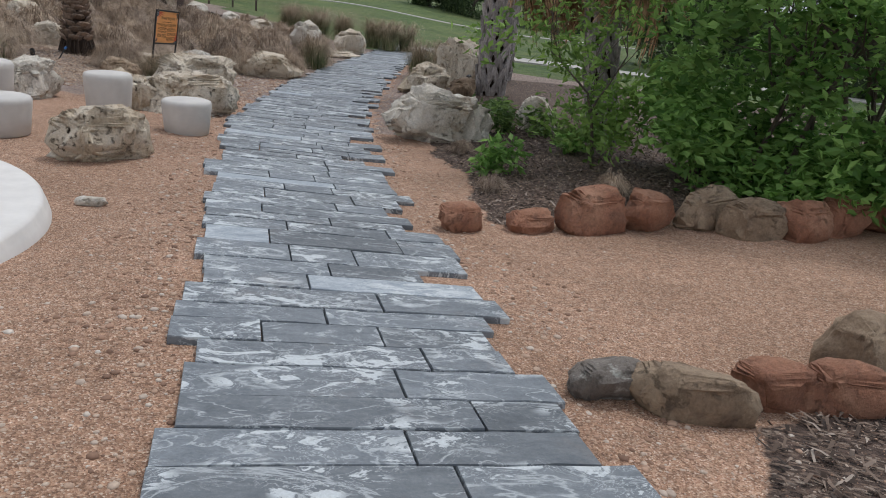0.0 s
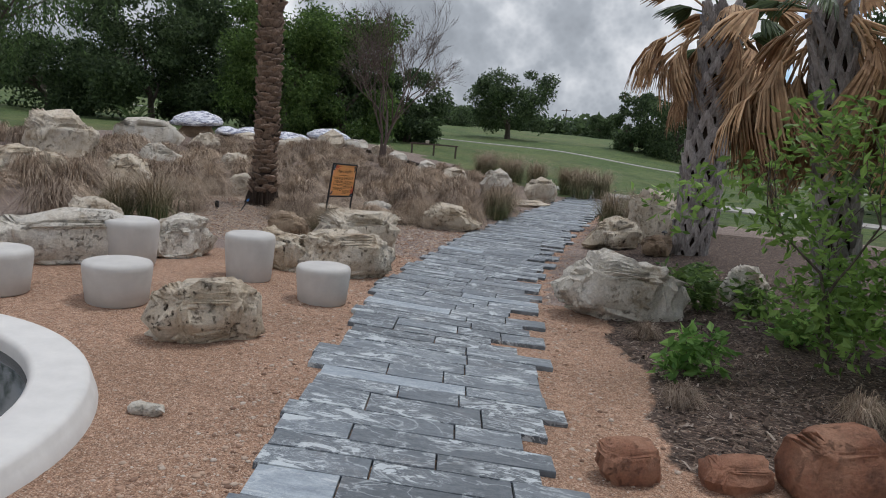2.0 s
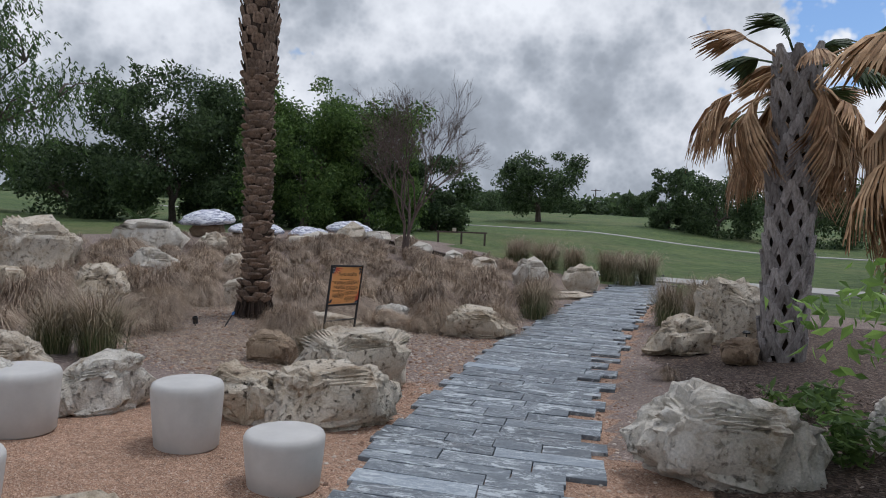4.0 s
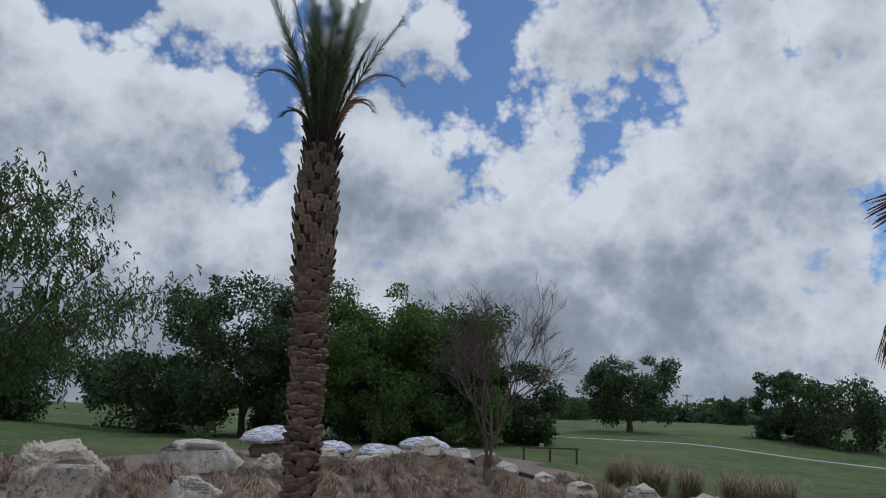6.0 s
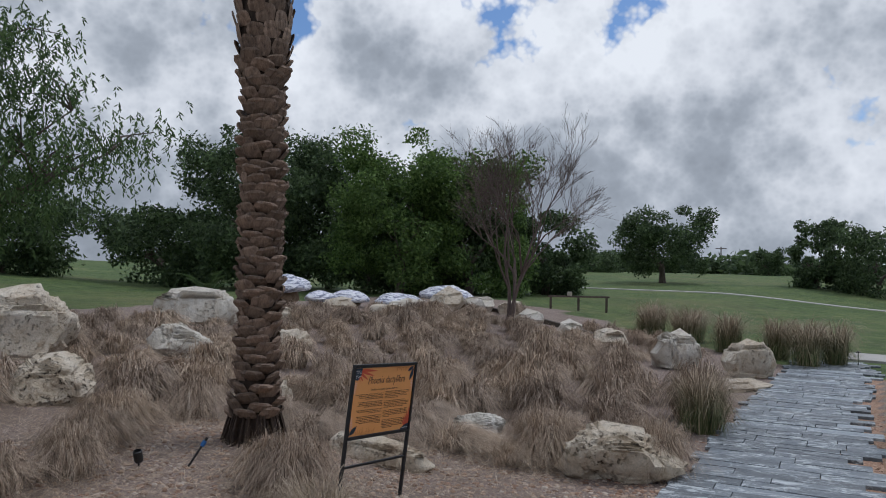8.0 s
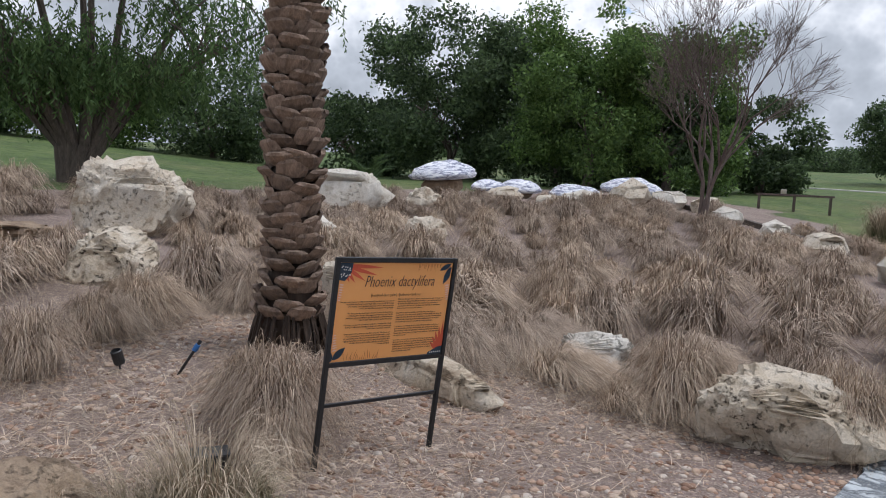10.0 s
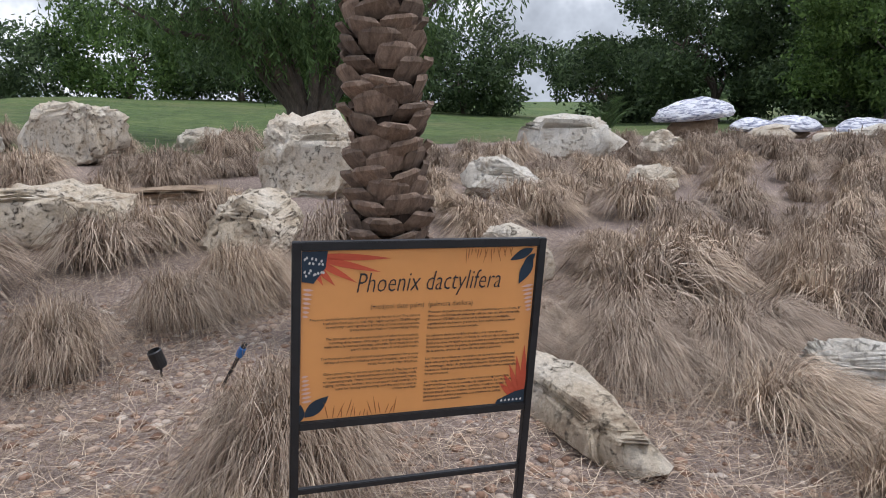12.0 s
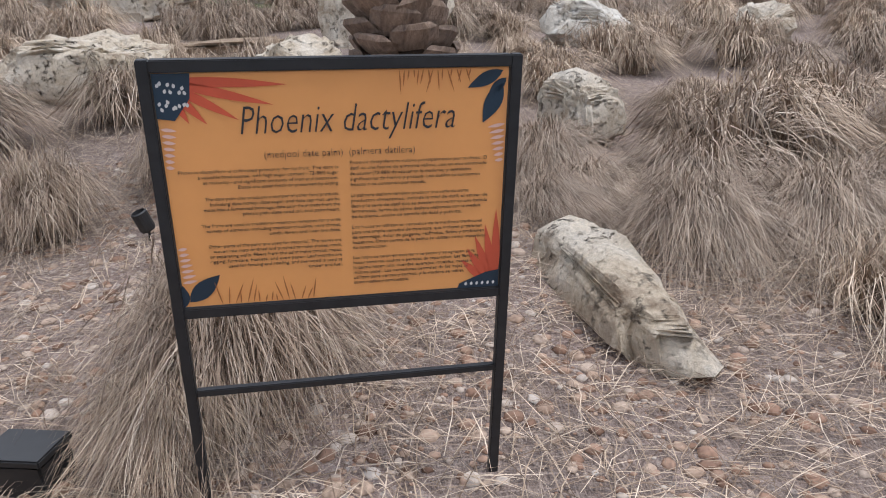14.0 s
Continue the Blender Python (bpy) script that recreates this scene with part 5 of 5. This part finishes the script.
def tussock_mesh(seed, n, length, mat, segs=4, wid=0.005, name="dry_tussock", comb=0.0, upright=0.0):
    """A mop of long blades that rise from one foot and fall all round; comb: blown over to one side; upright: how many stand."""
    rnd = random.Random(seed)
    vs, fs = [], []
    lean = 0.10 + 0.35 * comb
    for i in range(n):
        if i % 9 == 0:
            # a new lock of blades that fall together
            a0 = rnd.gauss(0, 0.45) if rnd.random() < comb else rnd.uniform(0, 6.283)
            q0 = rnd.random() ** 0.6
            reach0 = length * (0.16 + 0.42 * q0) * (1 + 0.5 * comb)
            top0 = length * rnd.uniform(0.46, 0.66) * (1 - 0.36 * q0) * (1 - 0.5 * comb)
            end0 = rnd.uniform(0.72, 1.02)
            if rnd.random() < upright:
                reach0, top0, end0 = length * rnd.uniform(0.45, 1.3), length * rnd.uniform(0.55, 0.9), rnd.uniform(0.38, 0.62)
            f0 = (rnd.gauss(0, 0.05), rnd.gauss(0, 0.05))
            bend0 = rnd.gauss(0, 0.25)
        az = a0 + rnd.gauss(0, 0.16)
        reach, top, end = reach0 * rnd.uniform(0.75, 1.2), top0 * rnd.uniform(0.82, 1.12), min(1.03, end0 * rnd.uniform(0.7, 1.15))
        bend, wave = bend0 + rnd.gauss(0, 0.22), rnd.gauss(0, 0.035)
        if rnd.random() < 0.12:
            # a stray blade across the others
            az, bend, top = az + rnd.gauss(0, 0.9), rnd.gauss(0, 0.8), top * 1.08
        c, s_ = math.cos(az), math.sin(az)
        foot = Vector((f0[0] + rnd.gauss(0, 0.012) + 0.08 * c, f0[1] + rnd.gauss(0, 0.012) + 0.08 * s_, -0.02))
        side = Vector((-s_, c, 0.15)) * wid * rnd.uniform(0.6, 1.3)
        o = len(vs)
        for k in range(segs + 1):
            t = end * k / segs
            out = reach * t ** 0.9
            sway = bend * reach * t * t + wave * length * math.sin(5 * t + i)
            z = max(0.004, top * math.sin(math.pi * min(1.0, t ** 0.62)) + rnd.gauss(0, 0.006))
            p = foot + Vector((c * out - s_ * sway + lean * length * 0.5 * t * t, s_ * out + c * sway, z))
            w = side * (1 - 0.75 * k / segs)
            vs += [p - w, p + w]
        for k in range(segs):
            fs.append((o + 2 * k, o + 2 * k + 1, o + 2 * k + 3, o + 2 * k + 2))
    return mesh_of(name, vs, fs, mat)


DRY = [tussock_mesh(300 + i, 700, 0.95, M["straw"], 4, 0.0046, comb=(0, 0.12, 0.3, 0.08, 0.45, 0.2)[i]) for i in range(6)]
FINE = [tussock_mesh(360 + i, 1900, 0.9, M["straw"], 7, 0.0021, comb=(0.0, 0.15, 0.3)[i]) for i in range(3)]
FLAT = [tussock_mesh(320 + i, 1700, 1.1, M["straw"], 7, 0.0022, comb=(0.75, 0.6, 0.85)[i]) for i in range(3)]
GREEN = [tussock_mesh(340 + i, 1000, 0.8, M["greengrass"], 5, 0.003, "green_tussock", upright=0.75) for i in range(2)]


def tussock(x, y, s, rz, me, label, name="dry_tussock", tall=1.0):
    ob = thing(name, label, "grass clump", pose(x, y, height(x, y) - 0.01, 0, 0, rz), "grass clumps", me)
    ob.scale = (s, s, s * tall)
    return ob


L_DRY = "tan dry ornamental grass clump arching over the soil"
L_FLAT = "matted tan dry grass lying on the soil"
L_GREEN = "grey-green grass clump with dry tips"
rg = random.Random(78)
# single clumps that stand apart
for x, y, s, k in [(-8.05, 10.62, 0.95, 0), (-8.3, 10.6, 0.85, 1), (-7.85, 10.5, 0.6, 2), (-9.3, 9.55, 0.8, 0), (-10.3, 10.35, 0.9, 1), (-9.1, 9.0, 0.75, 2), (-7.1, 9.5, 0.55, 3), (-7.55, 13.1, 1.1, 1), (-6.75, 13.6, 1.0, 0), (-7.3, 14.1, 1.0, 2),
                   (-9.95, 10.0, 0.75, 4), (-10.6, 10.4, 0.8, 5), (-10.6, 8.6, 1.05, 1), (-11.0, 8.2, 1.0, 0), (-11.4, 9.3, 0.95, 2), (-12.3, 10.0, 0.9, 3), (-11.2, 11.0, 1.1, 1), (-11.9, 9.6, 0.85, 3),
                   (-13.4, 10.1, 0.6, 3), (-13.5, 8.9, 0.75, 0), (-10.8, 11.4, 1.0, 5), (-9.3, 7.6, 0.9, 2), (-8.6, 7.0, 0.9, 0), (-9.6, 6.6, 0.9, 1), (-10.4, 7.2, 1.0, 4), (-15.6, 8.6, 0.8, 1), (-14.3, 7.4, 0.9, 0), (-13.0, 7.2, 0.9, 2)]:
    near = math.hypot(x + 7.5, y - 11.2) < 3.6
    tussock(x, y, s * 0.95, rg.uniform(0, 360), FINE[k % 3] if near else DRY[k], L_DRY)
for x, y, s, k in [(-10.1, 11.9, 0.7, 1), (-9.6, 12.0, 0.6, 2), (-9.35, 11.75, 0.5, 0), (-9.1, 12.9, 0.8, 1), (-7.75, 12.75, 0.6, 0), (-9.7, 12.6, 0.85, 0), (-9.05, 12.35, 0.7, 1), (-9.4, 13.3, 0.85, 2), (-8.45, 12.75, 0.75, 2), (-8.2, 13.8, 0.8, 1), (-10.3, 10.1, 0.6, 1)]:
    tussock(x, y, s, rg.uniform(-70, 40), FLAT[k], L_FLAT)
for x, y, s, k in [(-7.15, 15.6, 1.05, 0), (-5.0, 16.4, 1.1, 1), (-4.6, 16.9, 1.2, 0), (-4.3, 15.6, 0.9, 1), (-8.1, 8.0, 0.95, 0), (-8.45, 7.75, 0.8, 1), (-6.95, 9.95, 0.7, 1), (-13.0, 26.4, 1.3, 0), (-11.8, 26.2, 1.3, 1), (-8.3, 23.6, 1.4, 0), (-8.0, 24.4, 1.3, 1), (-9.2, 24.6, 1.3, 0), (-10.4, 24.8, 1.3, 1),
                   (-11.5, 25.0, 1.3, 0), (-12.6, 25.2, 1.2, 1), (-7.0, 9.75, 0.5, 0), (-7.3, 10.25, 0.28, 1)]:
    tussock(x, y, s, rg.uniform(0, 360), GREEN[k], L_GREEN, "green_tussock")
# the dense bank
cnt = 0
y = 11.6
while y < 24.5:
    x = -10.2
    while x > -19.3:
        px, py = x + rg.uniform(-0.3, 0.3), y + rg.uniform(-0.3, 0.3)
        clear = min(math.hypot(px - ob.location.x, py - ob.location.y) for ob in scene.objects if ob.name.startswith("boulder"))
        edge = -px - 0.35 * py < 16.8 and py - 0.55 * (-px) < 18.0 and px + 0.42 * py < -0.6
        if edge and clear > 0.75 and math.hypot(px + 9.5, py - 11.1) > 1.1:
            s = rg.uniform(0.62, 1.15)
            tussock(px, py, s, rg.uniform(0, 360), FINE[rg.randrange(3)] if math.hypot(px + 7.5, py - 11.2) < 4.6 else DRY[rg.randrange(6)], L_DRY, tall=rg.uniform(0.7, 1.0))
            cnt += 1
        x -= 0.92
    y += 0.86
for px, py in [(-8.0, 15.0), (-8.5, 15.9), (-7.6, 16.3), (-8.7, 14.7), (-9.4, 14.2), (-9.4, 15.2), (-9.9, 16.2), (-8.6, 16.9), (-9.3, 17.6), (-10.0, 18.6), (-7.9, 17.4), (-9.5, 13.9), (-10.4, 13.3), (-10.0, 12.9)]:
    tussock(px, py, rg.uniform(0.9, 1.2), rg.uniform(0, 360), DRY[rg.randrange(6)], L_DRY)
for i in range(34):
    px, py = rg.uniform(-19.8, -13.0), rg.uniform(5.2, 11.8)
    if math.hypot(px + 14.5, py - 11.2) > 1.2 and math.hypot(px + 12.2, py - 8.65) > 1.0 and math.hypot(px + 16.7, py - 7.9) > 1.1 and math.hypot(px + 13.9, py - 9.3) > 0.9:
        tussock(px, py, rg.uniform(0.7, 1.1), rg.uniform(0, 360), DRY[rg.randrange(6)], L_DRY)


def stubble(name, count, region, mat, lmin, lmax, wid, label, seed, kind_up=0.15):
    """Loose blades lying about."""
    g = random.Random(seed)
    vs, fs = [], []
    while count > 0:
        x, y = region(g)
        count -= 1
        z = height(x, y)
        a = g.uniform(0, 6.283)
        l = g.uniform(lmin, lmax)
        d = Vector((math.cos(a), math.sin(a), g.uniform(0, kind_up))) * l
        s = Vector((-math.sin(a), math.cos(a), 0)) * wid * g.uniform(0.6, 1.3)
        p = Vector((x, y, z + g.uniform(0.004, 0.02)))
        q = p + d * 0.5 + Vector((g.uniform(-0.02, 0.02), g.uniform(-0.02, 0.02), 0.012))
        e = p + d
        o = len(vs)
        vs += [p - s, p + s, q + s, q - s, e]
        fs += [(o, o + 1, o + 2, o + 3), (o + 3, o + 2, o + 4)]
    tagged(new(name, mesh_of(name, vs, fs, mat)), label, "litter", kind="stuff")


def near_sign(g):
    while True:
        x, y = g.uniform(-12.5, -6.6), g.uniform(8.4, 14.5)
        if off_path(x, y) < -1.35 and g.random() < smooth01((-off_path(x, y) - 0.9) / 1.6):
            return x, y


stubble("straw_litter", 34000, near_sign, M["straw"], 0.05, 0.34, 0.0013, "dry straw scattered on the soil", 5)


def pebbles(name, count, region, lo, hi, mat, label, seed):
    g = random.Random(seed)
    base = [(math.cos(t) * c, math.sin(t) * c, s) for c, s in ((0.85, -0.3), (1.0, 0.15), (0.6, 0.6)) for t in [i * 2 * math.pi / 6 for i in range(6)]] + [(0, 0, 0.72)]
    bf = [(r * 6 + i, r * 6 + (i + 1) % 6, r * 6 + 6 + (i + 1) % 6, r * 6 + 6 + i) for r in range(2) for i in range(6)] + [(12 + i, 12 + (i + 1) % 6, 18) for i in range(6)]
    vs, fs = [], []
    for _ in range(count):
        x, y = region(g)
        s = lo + (hi - lo) * g.random() ** 3
        a = g.uniform(0, 6.283)
        c, d = math.cos(a), math.sin(a)
        ex, ez = g.uniform(0.7, 1.3), g.uniform(0.5, 0.9)
        z = height(x, y)
        o = len(vs)
        for px, py, pz in base:
            j = g.uniform(0.82, 1.15)
            qx, qy = px * ex * j, py * j
            vs.append((x + s * (c * qx - d * qy), y + s * (d * qx + c * qy), z + s * pz * ez))
        fs += [tuple(i + o for i in q) for q in bf]
    me = mesh_of(name, vs, fs, mat, True)
    tagged(new(name, me), label, "gravel", kind="stuff")


def m_pebble(k):
    r = k.island()
    c = k.ramp(r, (0, (0.16, 0.09, 0.06)), (0.3, (0.36, 0.22, 0.15)), (0.6, (0.46, 0.33, 0.24)), (0.85, (0.48, 0.385, 0.31)), (1, (0.60, 0.53, 0.46)))
    k.color(k.mix(1, c, k.ramp(k.noise(k.coords(), 60, 4), (0.3, 0.8), (0.7, 1.1)), "MULTIPLY"))


M["pebble"] = material("pebble", m_pebble, 0.9)


def on_granite(g):
    while True:
        x, y = g.uniform(-5.2, 2.2), g.uniform(0.3, 8.2)
        s = off_path(x, y)
        if abs(s) > 0.8 and math.hypot(x + 4.88, y - 2.74) > 1.95:
            return x, y


def by_path(g):
    s = g.uniform(2.5, 24)
    p, d = spine_at(s)
    side = g.choice((-1, 1))
    o = 0.72 + abs(g.gauss(0, 0.35))
    return p.x + d.y * side * o, p.y - d.x * side * o


def by_sign(g):
    while True:
        x, y = g.uniform(-10.5, -5.6), g.uniform(8.2, 14)
        if off_path(x, y) < -0.85:
            return x, y


pebbles("gravel_granite", 18000, on_granite, 0.003, 0.0075, M["pebble"], "loose tan and pink granite grit", 1)
pebbles("gravel_edge", 9000, by_path, 0.006, 0.02, M["pebble"], "loose pale pebbles along the slate path", 2)
pebbles("gravel_soil", 15000, by_sign, 0.005, 0.03, M["pebble"], "pale pebbles on the dry soil round the sign", 3)


def m_chip(k):
    k.color(k.ramp(k.island(), (0, (0.03, 0.02, 0.015)), (0.5, (0.10, 0.068, 0.05)), (0.85, (0.20, 0.145, 0.11)), (1, (0.36, 0.30, 0.25))))


M["chip"] = material("mulch_chip", m_chip, 0.9)


def on_mulch(g):
    while True:
        x, y = g.uniform(-3.6, 2.5), g.uniform(2.2, 12)
        if zone(x, y)[1] > 0.5:
            return x, y


stubble("mulch_chips", 11000, on_mulch, M["chip"], 0.02, 0.09, 0.007, "shredded bark mulch", 8, 0.35)

# ---- small things ----


def spotlight(x, y, rz):
    sp = thing("garden_spotlight", "small black garden spotlight on a short stake", "lamp", pose(x, y, height(x, y), 0, 0, rz), "garden spotlights")
    part("stake", lathe([(0.006, -0.1), (0.006, 0.06), (0.0, 0.06)], 8), M["plastic"], sp)
    bm = lathe([(0.0, 0), (0.03, 0.0), (0.034, 0.01), (0.034, 0.085), (0.028, 0.09), (0.026, 0.07), (0, 0.07)], 16)
    hd = part("head", bm, M["plastic"], sp, smooth=False)
    hd.matrix_basis = pose(0, 0, 0.05, 18, 0, 0)


spotlight(-9.2, 10.03, 30)


def drip_stake():
    x, y = -9.0, 10.32
    st = thing("drip_stake", "leaning black irrigation stake with a blue valve", "irrigation stake", pose(x, y, height(x, y), 0, 32, 60))
    part("pole", lathe([(0.009, -0.05), (0.009, 0.2), (0.0, 0.2)], 8), M["plastic"], st)
    b = part("valve", lathe([(0, 0), (0.016, 0), (0.018, 0.02), (0.016, 0.045), (0, 0.045)], 12), M["blue"], st, "blue plastic valve")
    b.matrix_basis = pose(0, 0, 0.19)
    b2 = part("cap", box(bmesh.new(), (0.02, 0.012, 0.03), Matrix(), 0.002), M["plastic"], st)
    b2.matrix_basis = pose(0, 0, 0.25)


drip_stake()


def flood_lamp():
    x, y = -7.69, 10.17
    fl = thing("flood_lamp", "black box-shaped flood lamp standing low on the soil", "lamp", pose(x, y, height(x, y) - 0.07, 0, 0, -12))
    part("body", box(bmesh.new(), (0.12, 0.16, 0.11), pose(0, 0, 0.10), 0.006), M["plastic"], fl)
    part("lid", box(bmesh.new(), (0.13, 0.17, 0.02), pose(0, 0, 0.163), 0.004), M["plastic"], fl)
    part("bracket", box(bmesh.new(), (0.03, 0.03, 0.08), pose(0, 0, 0.02), 0.003), M["plastic"], fl)


flood_lamp()


def path_light(x, y):
    pl = thing("path_light", "slim black path light on a stake", "lamp", pose(x, y, height(x, y)), "path lights")
    part("stake", lathe([(0.008, -0.05), (0.008, 0.3), (0, 0.3)], 8), M["plastic"], pl)
    part("head", lathe([(0, 0.29), (0.045, 0.285), (0.05, 0.3), (0.02, 0.32), (0, 0.325)], 14), M["plastic"], pl)


path_light(-3.25, 13.6)
path_light(-7.6, 24.6)


def leafy_plant(x, y, r, n, seed, mat, label, name="small_plant", h=0.3, size=0.06):
    g = random.Random(seed)
    cs = [(g.gauss(0, r * 0.4), g.gauss(0, r * 0.4), g.uniform(0.08, h), r * 0.4, r * 0.4, h * 0.35) for _ in range(7)]
    v, f = leaf_quads(cs, n, size, seed, 1, 0.5, 1.7)
    pl = thing(name, label, "plant", pose(x, y, height(x, y)), "small plants in the mulch")
    stems = [tube([(0, 0, -0.02), (c[0], c[1], c[2])], [0.006, 0.003], 4) for c in cs]
    a = join(stems)
    part("stem", mesh_of("stem", a[0], a[1], M["bark"]), None, pl)
    part("foliage", mesh_of("foliage", v, f, M[mat]), None, pl)


leafy_plant(-1.45, 7.35, 0.26, 260, 1, "bush", "small leafy green plant in the mulch")
leafy_plant(-1.7, 9.6, 0.4, 420, 2, "elm", "low light green plant between the stones")
leafy_plant(-2.2, 10.6, 0.35, 300, 3, "elm", "low green plant in the mulch", h=0.25)
leafy_plant(-0.9, 8.6, 0.4, 380, 4, "bush", "low green plant under the bush")
for i, (x, y) in enumerate([(-1.35, 6.7), (-0.34, 6.95), (-2.0, 8.2), (-1.6, 8.0), (-3.7, 11.9)]):
    tussock(x, y, 0.33 if i != 1 else 0.4, 50 * i, DRY[3], "small cut tuft of straw-coloured grass in the mulch", "grass_tuft")
rock(-3.45, 4.35, (0.2, 0.1, 0.06), 20, 140, "pale", "small flat pale stone beside the basin", "flat_stone", "stone", sub=3)

# ---- slate path ----


def slab_mesh(l, d, seed):
    rnd = random.Random(seed)
    bm = bmesh.new()
    nx = 5
    t = 0.05
    top, bot = [], []
    for side in (-1, 1):
        rowt = []
        for i in range(nx):
            u = -0.5 + i / (nx - 1)
            rowt.append((u * l, side * d / 2 + rnd.uniform(-0.004, 0.004), rnd.uniform(-0.003, 0.003)))
        top.append(rowt)
    ring = top[0] + top[1][::-1]
    vt = [bm.verts.new((x * 0.995, y * 0.98, z)) for x, y, z in ring]
    vm = [bm.verts.new((x, y, z - 0.006)) for x, y, z in ring]
    vb = [bm.verts.new((x, y, -t)) for x, y, z in ring]
    bm.faces.new(vt)
    n = len(ring)
    for a, b in ((vt, vm), (vm, vb)):
        for i in range(n):
            bm.faces.new((a[i], b[i], b[(i + 1) % n], a[(i + 1) % n]))
    bmesh.ops.recalc_face_normals(bm, faces=bm.faces)
    me = bpy.data.meshes.new("slab")
    bm.to_mesh(me)
    bm.free()
    me.materials.append(M["slate"])
    return me


def build_path():
    path = thing("slate_path", "winding garden path of grey slate slabs with white veins", "path", kind="structure")
    rnd = random.Random(31)
    lens = [0.36, 0.5, 0.64, 0.78, 0.9, 1.02]
    depths = [0.18, 0.21, 0.24, 0.29]
    pool = {(i, v, e): slab_mesh(l - 0.007, dp - 0.008, 10 * i + v) for i, l in enumerate(lens) for v in range(2) for e, dp in enumerate(depths)}
    s, made, rest = 0.4, 0, []
    while s < SPINE_LEN - 0.2:
        e = rnd.choice((0, 0, 1, 1, 1, 2, 2, 3))
        s += depths[e] / 2
        p, d = spine_at(s)
        q0, d0 = spine_at(max(0, s - 1.2))
        q1, d1 = spine_at(min(SPINE_LEN - 0.01, s + 1.2))
        d = (q1 - q0).normalized()
        nrm = Vector((d.y, -d.x, 0))
        width = 1.40 + 0.14 * smooth01((s - 9) / 5)
        a = -width / 2 + rnd.uniform(-0.09, 0.08)
        end = width / 2 + rnd.uniform(-0.08, 0.1)
        while a < end - 0.26:
            i = rnd.randrange(6)
            if lens[i] > end - a + 0.08:
                i = min(range(6), key=lambda q: abs(lens[q] - (end - a)))
            l = lens[i]
            c = p + nrm * (a + l / 2)
            m = Matrix.Translation((c.x, c.y, height(c.x, c.y) + 0.034 + rnd.uniform(-0.003, 0.004)))
            hx = height(c.x + nrm.x * 0.3, c.y + nrm.y * 0.3) - height(c.x - nrm.x * 0.3, c.y - nrm.y * 0.3)
            hy = height(c.x + d.x * 0.1, c.y + d.y * 0.1) - height(c.x - d.x * 0.1, c.y - d.y * 0.1)
            m = m @ Matrix.Rotation(math.atan2(nrm.y, nrm.x) + radians(rnd.uniform(-0.3, 0.3)), 4, "Z") @ pose(0, 0, 0, math.degrees(math.atan2(hy, 0.2)), -math.degrees(math.atan2(hx, 0.6)), 0)
            me = pool[(i, rnd.randrange(2), e)]
            if made < 300 and 2.5 < s:
                ob = new("slab", me)
                ob.matrix_basis = m
                ob.parent = path
                made += 1
            else:
                rest.append((me, m))
            a += l
        s += depths[e] / 2
    vs, fs = [], []
    for me, m in rest:
        o = len(vs)
        vs += [m @ v.co for v in me.vertices]
        fs += [tuple(i + o for i in pl.vertices) for pl in me.polygons]
    ob = new("slabs", mesh_of("slabs", vs, fs, M["slate"]))
    ob.parent = path
    tagged(ob, kind="stuff")


build_path()
